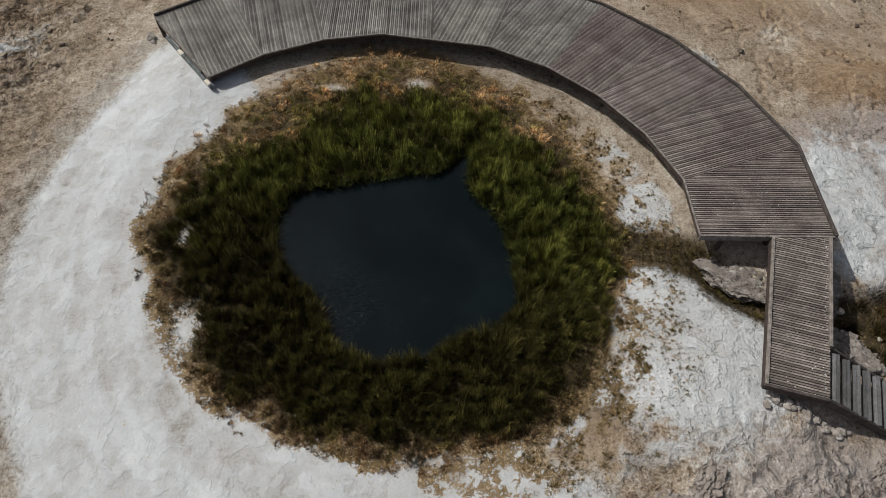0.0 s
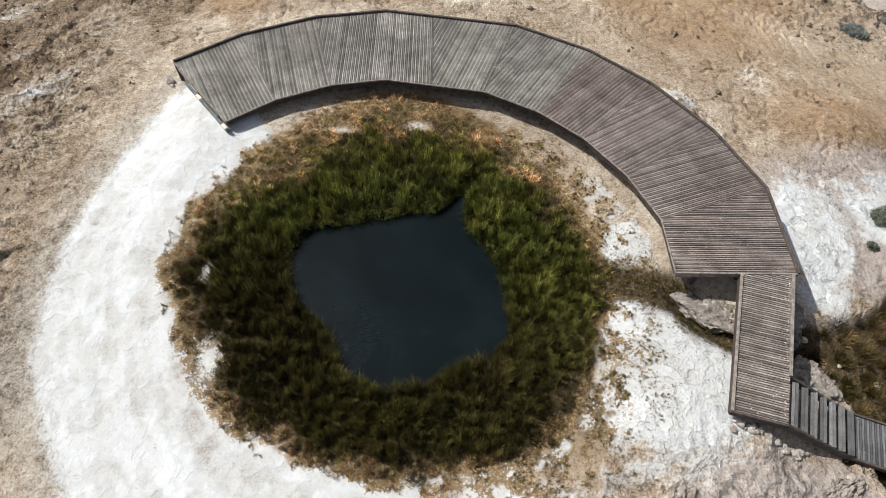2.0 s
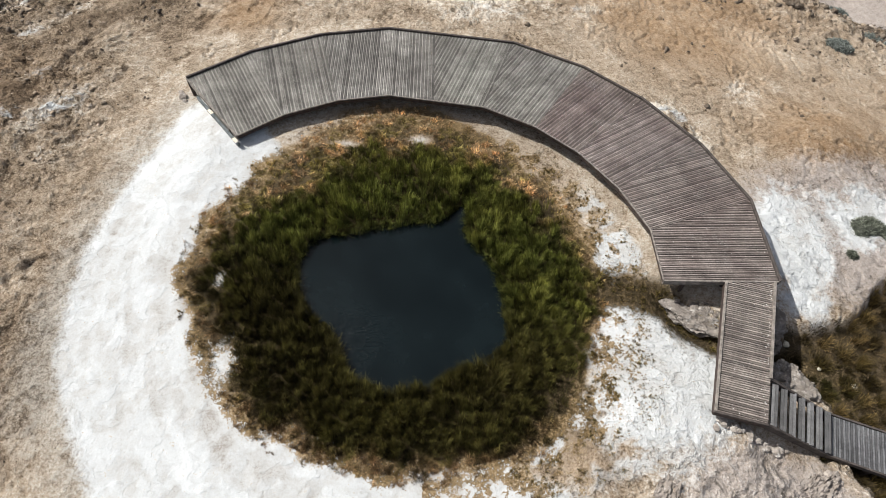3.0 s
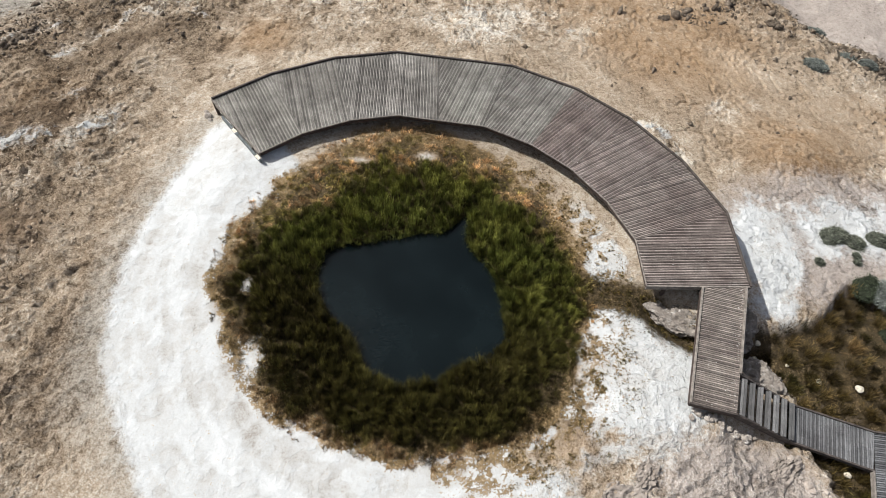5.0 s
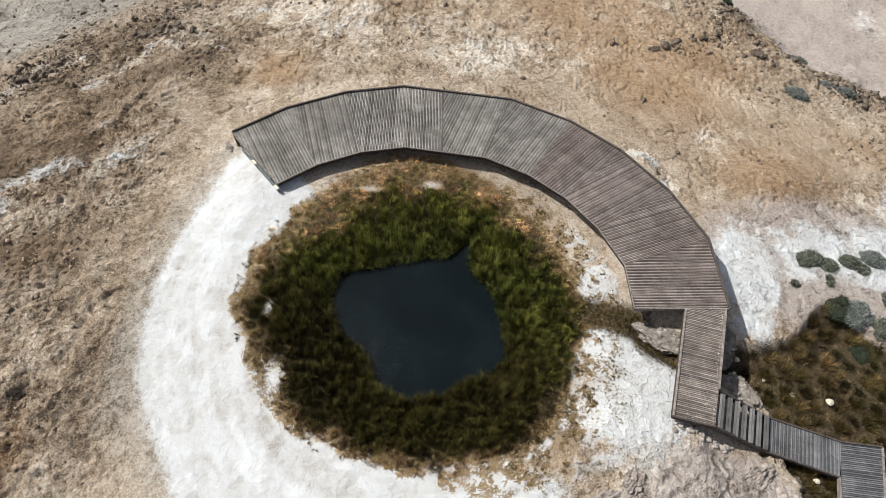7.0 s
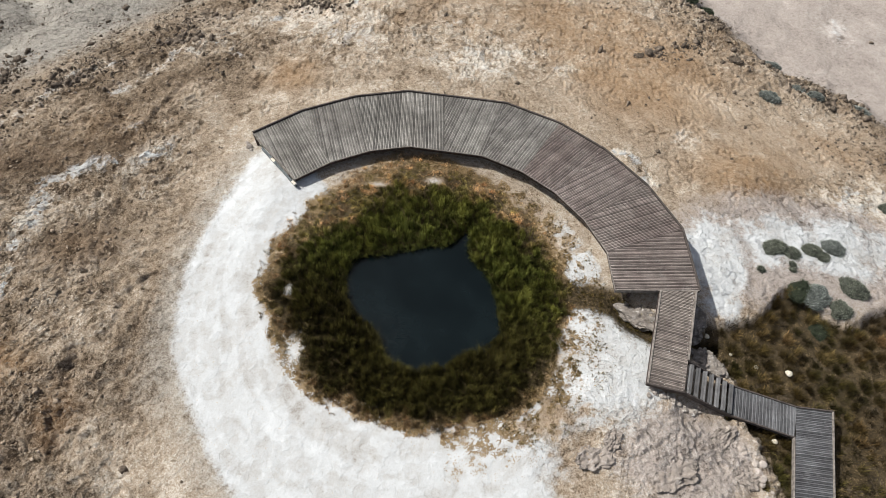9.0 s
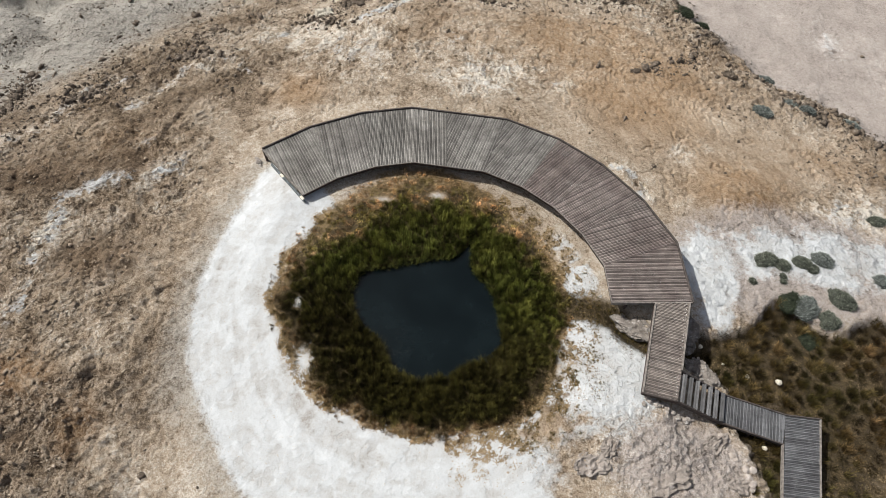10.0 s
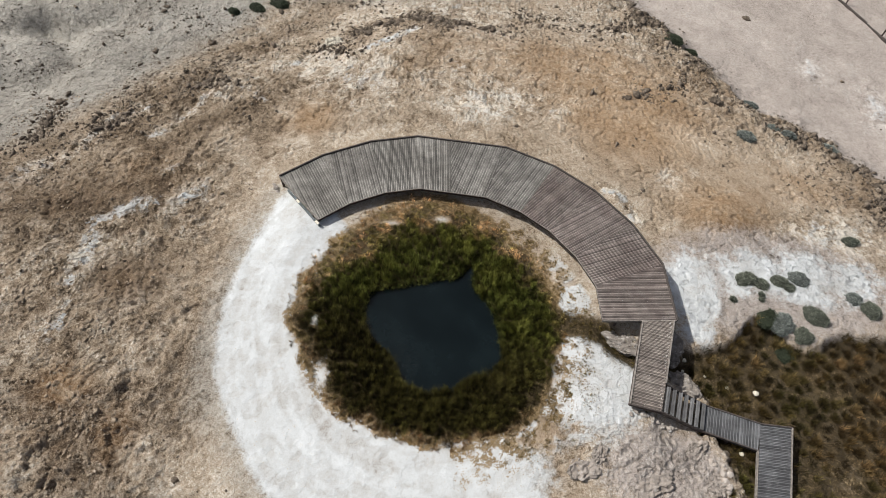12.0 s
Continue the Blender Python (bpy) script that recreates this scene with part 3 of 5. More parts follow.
    rust = (0.75 * blob(x, y, 13.2, 15.5, 4.0, 4.0) + 0.7 * blob(x, y, 11.0, 19.6, 3.0, 3.4) + 0.65 * blob(x, y, 23.0, 11.7, 3.6, 2.4) + 1.0 * blob(x, y, 17.0, 8.6, 2.4, 1.8, 15) + 0.45 * blob(x, y, 6.0, 22.5, 7.0, 2.5)
            + 0.95 * blob(x, y, -7.2, 15.3, 1.5, 1.5) + 0.8 * blob(x, y, -16.7, -1.9, 1.2, 0.8) + 0.7 * blob(x, y, -13.7, -4.2, 0.8, 1.1) + 0.4 * blob(x, y, -17.5, -4.5, 4, 3) + 0.8 * blob(x, y, 9.7, -6.0, 0.9, 0.8) + 0.45 * blob(x, y, -16.5, 10.9, 3.0, 1.8))
    rust = rust + 0.3 * blob(x, y, 6.3, -2.2, 1.0, 1.6, 20) + 0.35 * blob(x, y, 5.2, -4.3, 1.5, 0.6, 30)
    rust = np.clip(rust + 0.35 * blob(x, y, 18, 19, 4, 3) + 0.3 * blob(x, y, 3, 20, 9, 3), 0, 1)
    gully = 0.0 * x
    for line in GULLIES:
        dg, _ = along(x, y, line)
        grey = np.maximum(grey, np.exp(-(dg / 0.9) ** 2))
        gully = np.maximum(gully, np.exp(-(dg / 0.5) ** 2))
    dark = 0.45 * blob(x, y, -15.8, 3.3, 1.7, 1.6) + 0.42 * blob(x, y, -21.0, 8.8, 3.6, 1.6) + 0.25 * blob(x, y, -20, -4.5, 3.5, 2.2) + 0.30 * blob(x, y, -19.5, 9.0, 4.0, 2.2, 30) + 0.40 * blob(x, y, -14.5, 8.8, 3.0, 1.6) + 0.50 * blob(x, y, -14.0, 3.6, 1.6, 1.4) + 0.50 * blob(x, y, -13.2, 15.2, 2.5, 1.2, 40)
    dark = dark + 0.45 * np.exp(-((sc + 1.6) / 2.0) ** 2) * step(30, 12, y - 2) * step(60, 40, x) + 0.35 * np.exp(-((-0.757 * x + 0.654 * y - 25.5) / 2.0) ** 2)
    moss = marsh(x, y)
    ds2 = np.abs(ds)
    soil = step(0.92, 0.70, q + 0.45 * wob) * (1 - 0.95 * bare)
    straw = 0.92 * step(1.10, 0.92, q + 0.35 * wob) * (1 - 0.8 * bare)
    speck = step(0.44, 0.60, fbm(x, y, 2.6, 5, 67, 0.7))
    thin = step(2.7, 0.2, off) * step(-0.6, 0.2, off) * (deg > -85) * (deg < 62) * step(8.8, 8.2, rr)
    straw = np.maximum(straw, (0.26 + 0.52 * speck) * thin)
    straw = np.maximum(straw, 0.42 * blob(x, y, 6.6, -1.2, 0.5, 1.4, -20) + 0.45 * blob(x, y, 5.6, -3.4, 0.9, 0.6, 40))
    soil = np.maximum(soil, np.maximum(0.95 * np.exp(-(ds2 / 0.8) ** 2) * step(13.2, 12.4, x), moss * 0.75))
    soil = np.maximum(soil, 0.6 * blob(x, y, 14.4, -5.5, 1.0, 1.4))
    wg = wild_ground(x, y)
    # Cracks painted dark for bare subsoil and the shade inside them.
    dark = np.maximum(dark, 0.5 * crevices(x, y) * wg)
    crest, _ = along(x, y, [(11.9, 7.1), (13.6, 7.6), (14.8, 8.8), (16.6, 10.0), (19.1, 11.0)])
    tone = 0.10 * gully + 0.16 * np.exp(-(crest / 0.28) ** 2) * step(0.35, 0.5, fbm(x, y, 0.8, 3, 57)) - 0.06 * blob(x, y, 16.9, 8.7, 2.2, 1.5, 15) + 0.03 * blob(x, y, 4, 16, 9, 4) - 0.07 * blob(x, y, 15, 8.5, 5, 4) - 0.14 * step(-7.5, -12, x) * step(22, 15, y) + 0.30 * (fbm(x, y, 0.22, 4, 48) - 0.5) + wg * (0.22 - 0.14 * step(-2, 5, x)) * (step(0.42, 0.55, fbm(x, y, 0.38, 6, 66, 0.62)) - 0.5) + 0.46 * scat * step(0.47, 0.56, fbm(x, y, 1.1, 6, 56, 0.7)) + 0.32 * (fbm(rr * 1.5 + 1.5 * wob, a * 5.0, 0.8, 5, 54, 0.6) - 0.5)
    swirl = fbm(r * 2.2, a * 3.0, 1.0, 4, 49, 0.6)
    streak = 0.55 + 0.6 * (swirl - 0.5) + 0.16 * (step(0.45, 0.55, fbm(x, y, 1.6, 5, 55, 0.6)) - 0.5) - 0.10 * step(0.8, -0.6, r - cr + 0.9)
    streak = np.where(arc > 0.5, streak, 0.50 + 0.8 * (patchy - 0.5))
    bank = blob(x, y, 10.6, -5.6, 3.0, 1.7)
    rugged = 0.62 + 0.38 * step(-8, -13, x) + 0.25 * step(12, 16, np.hypot(x, y)) - 0.32 * pale - 0.20 * rust + 0.6 * bank
    rugged = np.clip(rugged - 0.35 * white * arc - 0.15 * white, 0.16, 1.8)
    flaky = 0.30 + 0.9 * scat + 0.65 * step(-10, -14, x) * step(14, 8, y) + 0.35 * step(15, 18, y) + 0.8 * bank + 0.5 * np.exp(-((sc + 1.5) / 2.5) ** 2) - 0.50 * step(0, 2, sc) - 0.35 * blob(x, y, 13.5, 14.5, 4, 4) - 0.3 * blob(x, y, -15.8, 3.3, 1.8, 1.7) - 0.2 * arc * white + 0.4 * np.clip(east, 0, 1)
    pebbly = 0.05 + 0.07 * step(14, 17, y) + 0.10 * np.exp(-((sc + 1.5) / 2.5) ** 2) + 0.10 * step(23, 27, -0.757 * x + 0.654 * y) - 0.06 * white * arc - 0.04 * step(0.5, 2, sc)
    give(me, "flaky", np.clip(flaky, 0, 1.3))
    give(me, "pebbly", np.clip(pebbly, 0, 0.3))
    give(me, "rugged", rugged)
    give(me, "tone", tone)
    give(me, "streak", streak)
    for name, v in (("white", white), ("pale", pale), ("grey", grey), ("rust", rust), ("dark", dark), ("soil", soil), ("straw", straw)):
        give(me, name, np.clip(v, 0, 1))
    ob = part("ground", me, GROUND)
    return tagged(ob, "dry travertine ground with white mineral crust and tan earth", "ground", kind="structure")


ground = build_ground()


def ground_z(x, y):
    """Height of the finished ground at one place."""
    hit, place, *_ = ground.ray_cast(Vector((x, y, 50)), Vector((0, 0, -1)))
    return place.z if hit else 0.0


# pond water
wx, wy = np.meshgrid(np.linspace(-4.2, 5.4, 97), np.linspace(-3.4, 5.8, 93))
wx, wy = wx.ravel(), wy.ravel()
wi = (np.arange(92)[:, None] * 97 + np.arange(96)[None, :]).ravel()
wm = mesh_of("water", np.stack([wx, wy, np.full(len(wx), WATER_Z)], 1), quads=np.stack([wi, wi + 1, wi + 98, wi + 97], 1), smooth=True)
give(wm, "ripple", np.clip(blob(wx, wy, -0.9, -0.6, 0.9, 1.0) + 0.6 * blob(wx, wy, -2.9, 1.8, 0.4, 1.0) + 0.3 * blob(wx, wy, 0.5, 2.9, 1.2, 0.5), 0, 1))
tagged(part("water", wm, WATER), "dark still blue-grey water of a spring pond", "water", kind="structure")


# ---------------------------------------------------------------- boardwalk
PITCH, GAP = 0.134, 0.023            # a board with one groove along its middle
OUT_R, IN_R = 12.62, 8.86
VERT = [130.4, 118.2, 105.3, 92.9, 69.6, 56.1, 44.0, 31.4, 19.2]       # corners of the curved deck
CUTS = [130.4, 118.2, 105.3, 81.8, 69.6, 56.1, 44.0, 31.4, 19.2]       # where the run of the planks changes


def at(rad, deg):
    return (rad * math.cos(radians(deg)), rad * math.sin(radians(deg)))


OUTER = [at(OUT_R, d) for d in VERT] + [(12.02, 1.05)]
INNER = [at(IN_R, d) for d in VERT] + [(8.44, 1.05)]


def on_chain(chain, deg):
    """Where a ray from the middle at this angle meets a chain of points."""
    ux, uy = math.cos(radians(deg)), math.sin(radians(deg))
    for (ax, ay), (bx, by) in zip(chain, chain[1:]):
        da, db = ux * ay - uy * ax, ux * by - uy * bx
        if da >= -1e-9 and db <= 1e-9:
            u = da / (da - db)
            return (ax + u * (bx - ax), ay + u * (by - ay))


def grooved(q, thick, gap, top):
    """A board along x: a bed, and on it two ribs with a groove between them."""
    deep = 0.03
    bm = prism(q, -thick - 0.01, top - deep)
    lo_v, hi_v = min(v for u, v in q), max(v for u, v in q)
    mid_v = (lo_v + hi_v) / 2
    for a, b in ((lo_v + gap / 2, mid_v - gap / 2), (mid_v + gap / 2, hi_v - gap / 2)):
        if b - a < 0.01:
            continue
        rib = clip(q, 0, a, 0, 1)
        rib = clip(rib, 0, b, 0, -1) if len(rib) > 2 else rib
        if len(rib) < 3:
            continue
        hi = [bm.verts.new((x, y, top)) for x, y in rib]
        lo = [bm.verts.new((x, y, top - deep - 0.002)) for x, y in rib]
        bm.faces.new(hi)
        for i in range(len(rib)):
            j = (i + 1) % len(rib)
            bm.faces.new((lo[i], lo[j], hi[j], hi[i]))
    bmesh.ops.recalc_face_normals(bm, faces=bm.faces)
    return bm


def lay(parent, poly, a, b, z, material, thick=0.04, pitch=PITCH, gap=GAP):
    """Planks parallel to the line a-b that fill the convex outline poly."""
    dx, dy = b[0] - a[0], b[1] - a[1]
    ln = math.hypot(dx, dy)
    dx, dy = dx / ln, dy / ln
    nx, ny = -dy, dx
    offs = [(px - a[0]) * nx + (py - a[1]) * ny for px, py in poly]
    lo, hi = min(offs), max(offs)
    n = max(1, round((hi - lo) / pitch))
    w = (hi - lo) / n
    for k in range(n):
        o0, o1 = lo + k * w + 0.0015, lo + (k + 1) * w - 0.0015
        p = clip(poly, a[0] + nx * o0, a[1] + ny * o0, nx, ny)
        p = clip(p, a[0] + nx * o1, a[1] + ny * o1, -nx, -ny) if p else p
        if len(p) < 3:
            continue
        mx, my = sum(q[0] for q in p) / len(p), sum(q[1] for q in p) / len(p)
        q = [((u - mx) * dx + (v - my) * dy, (u - mx) * nx + (v - my) * ny) for u, v in p]
        if max(u for u, v in q) - min(u for u, v in q) < 0.05:
            continue
        ob = part("plank", grooved(q, thick, gap, random.uniform(-0.003, 0.004)), material, parent)
        ob.matrix_basis = Matrix.Translation((mx, my, z)) @ Matrix.Rotation(math.atan2(dy, dx), 4, "Z")


def post(parent, x, y, top, size=0.1):
    z = ground_z(x, y) - 0.15
    s = size / 2
    part("post", prism([(x - s, y - s), (x + s, y - s), (x + s, y + s), (x - s, y + s)], z, top), BEAM_WOOD, parent)


def mixp(a, b, u):
    return (a[0] + u * (b[0] - a[0]), a[1] + u * (b[1] - a[1]))


def curved_deck():
    deck = thing("curved_boardwalk", "wide curved boardwalk of weathered grey-brown planks round the pond", "boardwalk")
    edges = [(on_chain(OUTER, 84.2 if d == 81.8 else d), on_chain(INNER, d)) for d in CUTS[:-1]] + [(OUTER[-2], INNER[-2]), (OUTER[-1], INNER[-1])]
    for k, ((oa, ia), (ob, ib)) in enumerate(zip(edges, edges[1:])):
        if k == 2:      # the long run bends once: two outlines, planks of one direction
            lay(deck, [oa, OUTER[3], INNER[3], ia], ob, ib, DECK_Z, DECK_WOOD)
            lay(deck, [OUTER[3], ob, ib, INNER[3]], ob, ib, DECK_Z, DECK_WOOD)
        else:
            lay(deck, [oa, ob, ib, ia], ob, ib, DECK_Z, DECK_WOOD if k < 5 else EAST_WOOD)
    for a, b in zip(OUTER, OUTER[1:]):
        part("outer_kerb", bar(a, b, 0.075, DECK_Z - 0.16, DECK_Z + 0.085), KERB_WOOD, deck, "dark raised edge board")
    for a, b in zip(INNER, INNER[1:]):
        part("inner_edge_board", bar(a, b, 0.04, DECK_Z - 0.03, DECK_Z + 0.02), EDGE_WOOD, deck)
        part("fascia_beam", bar((a[0] * 1.006, a[1] * 1.006), (b[0] * 1.006, b[1] * 1.006), 0.06, DECK_Z - 0.22, DECK_Z - 0.042), BEAM_WOOD, deck)
    part("end_board", bar(OUTER[0], INNER[0], 0.06, DECK_Z - 0.2, DECK_Z + 0.02), EDGE_WOOD, deck)
    part("end_board", bar(OUTER[-1], INNER[-1], 0.05, DECK_Z - 0.2, DECK_Z + 0.02), EDGE_WOOD, deck)
    # a steel sill stands out below the western end
    def sill(u, side):
        x, y = mixp(OUTER[0], INNER[0], u)
        return (x - 0.761 * side, y - 0.649 * side)
    part("sill", bar(sill(0.25, 0.10), sill(1.05, 0.10), 0.09, DECK_Z - 0.34, DECK_Z - 0.16), STEEL, deck, "grey steel sill")
    for u in (0.52, 1.0):
        part("bracket", bar(sill(u - 0.035, 0.11), sill(u + 0.035, 0.11), 0.13, DECK_Z - 0.17, DECK_Z - 0.14), WHITE_ROCK, deck, "pale bracket")
    for rr in (IN_R + 0.45, (IN_R + OUT_R) / 2, OUT_R - 0.2):
        for d in VERT + [81.8, 7.5]:
            post(deck, *at(rr if d > 8 else min(rr, 11.7), d), DECK_Z - 0.05)
    return deck


curved_deck()

# straight landing from the curved deck to the stairs
N_NW, N_NE, N_ST, N_SE, N_SW = (10.36, 1.02), (11.86, 1.02), (10.87, -2.07), (10.45, -3.36), (9.11, -3.0)


def landing():
    walk_ = thing("straight_boardwalk", "short straight boardwalk of worn brown planks leading to the stairs", "boardwalk")
    lay(walk_, [N_NE, N_NW, N_SW, N_SE], N_SW, N_SE, DECK_Z, WALK_WOOD)
    part("edge_board", bar(N_NW, N_SW, 0.065, DECK_Z - 0.03, DECK_Z + 0.05), EDGE_WOOD, walk_)
    part("edge_board", bar(N_NE, N_ST, 0.07, DECK_Z - 0.03, DECK_Z + 0.07), EDGE_WOOD, walk_)
    part("end_board", bar((N_SW[0] - 0.05, N_SW[1]), N_SE, 0.07, DECK_Z - 0.03, DECK_Z + 0.03), KERB_WOOD, walk_)
    part("fascia_beam", bar(N_SW, N_SE, 0.05, DECK_Z - 0.24, DECK_Z - 0.035), BEAM_WOOD, walk_)
    for (a, b) in ((N_NW, N_SW), (N_NE, N_SE)):
        part("side_beam", bar(a, b, 0.06, DECK_Z - 0.22, DECK_Z - 0.045), BEAM_WOOD, walk_)
        for u in (0.1, 0.5, 0.93):
            post(walk_, a[0] + u * (b[0] - a[0]) + (0.35 if a is N_NW else -0.3), a[1] + u * (b[1] - a[1]), DECK_Z - 0.05)
    return walk_


landing()

L_N, L_S = (12.98, -2.68), (12.60, -3.86)          # foot of the stairs
M_N, M_S = (15.33, -3.53), (14.88, -4.72)          # bend of the lower walk
E_N, E_S, E_W = (16.72, -3.70), (14.70, -10.0), (13.25, -10.0)


def stairs():
    st = thing("staircase", "open wooden staircase with grey plank treads between two boardwalks", "staircase")
    n = 7
    dx, dy = N_SE[0] - N_ST[0], N_SE[1] - N_ST[1]
    turn = math.atan2(dy, dx)
    for k in range(n):
        u0, u1 = k / n + 0.055, (k + 1) / n - 0.008
        z = DECK_Z - (k + 1) * (DECK_Z - LOW_Z) / (n + 1)
        a0, a1, b0, b1 = mixp(N_ST, L_N, u0), mixp(N_ST, L_N, u1), mixp(N_SE, L_S, u0), mixp(N_SE, L_S, u1)
        for s0, s1 in ((0.0, 0.48), (0.52, 1.0)):
            poly = [mixp(a0, a1, s0), mixp(a0, a1, s1), mixp(b0, b1, s1), mixp(b0, b1, s0)]
            mx, my = sum(p[0] for p in poly) / 4, sum(p[1] for p in poly) / 4
            c, sn = math.cos(turn), math.sin(turn)
            flat = [((x - mx) * c + (y - my) * sn, -(x - mx) * sn + (y - my) * c) for x, y in poly]
            ob = part("tread_plank", prism(flat, -0.05, 0.0), TREAD_WOOD, st)
            ob.matrix_basis = Matrix.Translation((mx, my, z)) @ Matrix.Rotation(turn, 4, "Z")
    for a, b in ((N_ST, L_N), (N_SE, L_S)):
        part("stringer", bar(a, b, 0.07, DECK_Z - 0.26, DECK_Z + 0.03, DECK_Z - LOW_Z), KERB_WOOD, st)
    return st


stairs()


def lower_walk():
    lw = thing("lower_boardwalk", "bent lower boardwalk of blue-grey planks above the marsh", "boardwalk")
    lay(lw, [L_N, M_N, M_S, L_S], L_N, L_S, LOW_Z, LOW_WOOD)
    lay(lw, [M_N, E_N, E_S, E_W], M_N, E_N, LOW_Z, LOW_WOOD)
    for a, b in ((L_N, M_N), (M_N, E_N)):
        part("edge_board", bar(a, b, 0.06, LOW_Z - 0.16, LOW_Z + 0.06), KERB_WOOD, lw)
    part("edge_board", bar(L_S, M_S, 0.06, LOW_Z - 0.16, LOW_Z + 0.02), KERB_WOOD, lw)
    part("edge_board", bar(E_N, E_S, 0.06, LOW_Z - 0.16, LOW_Z + 0.05), EDGE_WOOD, lw)
    part("edge_board", bar(M_S, E_W, 0.05, LOW_Z - 0.16, LOW_Z + 0.04), EDGE_WOOD, lw)
    for p, q in ((L_N, L_S), (mixp(L_N, M_N, 0.5), mixp(L_S, M_S, 0.5)), (M_N, M_S), (mixp(E_N, E_S, 0.1), mixp(M_N, E_W, 0.1)), (mixp(E_N, E_S, 0.6), mixp(M_N, E_W, 0.6))):
        for u in (0.06, 0.94):
            post(lw, *mixp(p, q, u), LOW_Z - 0.05)
    return lw


lower_walk()


# ---------------------------------------------------------------- grass
def blades(name, x, y, z, tall, lean_x, lean_y, wide, tint, label, category):
    """Bent blades: a base, a middle and a tip each, turned at random."""
    n = len(x)
    rng = np.random.default_rng(7)
    t = rng.uniform(0, math.pi, n)
    wx_, wy_ = np.cos(t) * wide / 2, np.sin(t) * wide / 2
    b = np.stack([x, y, z - 0.03], 1)
    side = np.stack([wx_, wy_, np.zeros(n)], 1)
    up1 = np.stack([lean_x * 0.35, lean_y * 0.35, tall * 0.62], 1)
    up2 = np.stack([lean_x, lean_y, tall * np.clip(1 - 0.35 * np.hypot(lean_x, lean_y) / np.maximum(tall, 1e-3), 0.35, 1)], 1)
    v = np.stack([b - side, b + side, b + up1 + side * 0.8, b + up1 - side * 0.8, b + up2], 1).reshape(-1, 3)
    k = np.arange(n) * 5
    me = mesh_of(name, v, np.stack([k + 3, k + 2, k + 4], 1), np.stack([k, k + 1, k + 2, k + 3], 1))
    # Darker roots, deepened for shade between blades; lighter tips, all in the tint.
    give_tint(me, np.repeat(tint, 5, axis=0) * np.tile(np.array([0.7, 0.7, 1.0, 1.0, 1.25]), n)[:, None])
    return tagged(part(name, me, LEAF), label, category, kind="stuff")


def height_table():
    """Ground heights for many places at once, from the finished mesh."""
    co = np.empty(len(ground.data.vertices) * 3, np.float32)
    ground.data.vertices.foreach_get("co", co)
    co = co.reshape(-1, 3)
    nx = int(np.argmax(np.diff(co[:, 1]) > 1e-6)) + 1
    xs, ys, zz = co[:nx, 0], co[::nx, 1], co[:, 2].reshape(-1, nx)

    def z_at(x, y):
        i = np.clip(np.searchsorted(xs, x) - 1, 0, nx - 2)
        j = np.clip(np.searchsorted(ys, y) - 1, 0, len(ys) - 2)
        u, v = (x - xs[i]) / (xs[i + 1] - xs[i]), (y - ys[j]) / (ys[j + 1] - ys[j])
        return (zz[j, i] * (1 - u) + zz[j, i + 1] * u) * (1 - v) + (zz[j + 1, i] * (1 - u) + zz[j + 1, i + 1] * u) * v

    return z_at


def tussock(x, y, cell, seed):
    """The nearest of many scattered tussock hearts, and a random number for it."""
    ix, iy = np.floor(x / cell).astype(np.int64), np.floor(y / cell).astype(np.int64)
    best, bx, by, bid = np.full(len(x), 1e9), x * 0, y * 0, x * 0
    for dx in (-1, 0, 1):
        for dy in (-1, 0, 1):
            jx, jy = ix + dx, iy + dy
            tx, ty = (jx + lattice(jx, jy, seed)) * cell, (jy + lattice(jx, jy, seed + 1)) * cell
            d = np.hypot(x - tx, y - ty) / (0.5 + 1.0 * lattice(jx, jy, seed + 3))
            near = d < best
            best, bx, by = np.where(near, d, best), np.where(near, tx, bx), np.where(near, ty, by)
            bid = np.where(near, lattice(jx, jy, seed + 2), bid)
    return bx, by, bid


Z = height_table()
GREEN, OLIVE, STRAW, RUSTY, BROWN, HAY = (np.array(c) for c in ((0.050, 0.072, 0.013), (0.125, 0.118, 0.028), (0.44, 0.32, 0.17), (0.25, 0.125, 0.050), (0.080, 0.056, 0.024), (0.32, 0.205, 0.115)))


def tints(parts):
    """Colours mixed by weights: a list of (colour, weight array)."""
    w = sum(p[1] for p in parts)
    return sum(p[0][None, :] * (p[1] / w)[:, None] for p in parts)


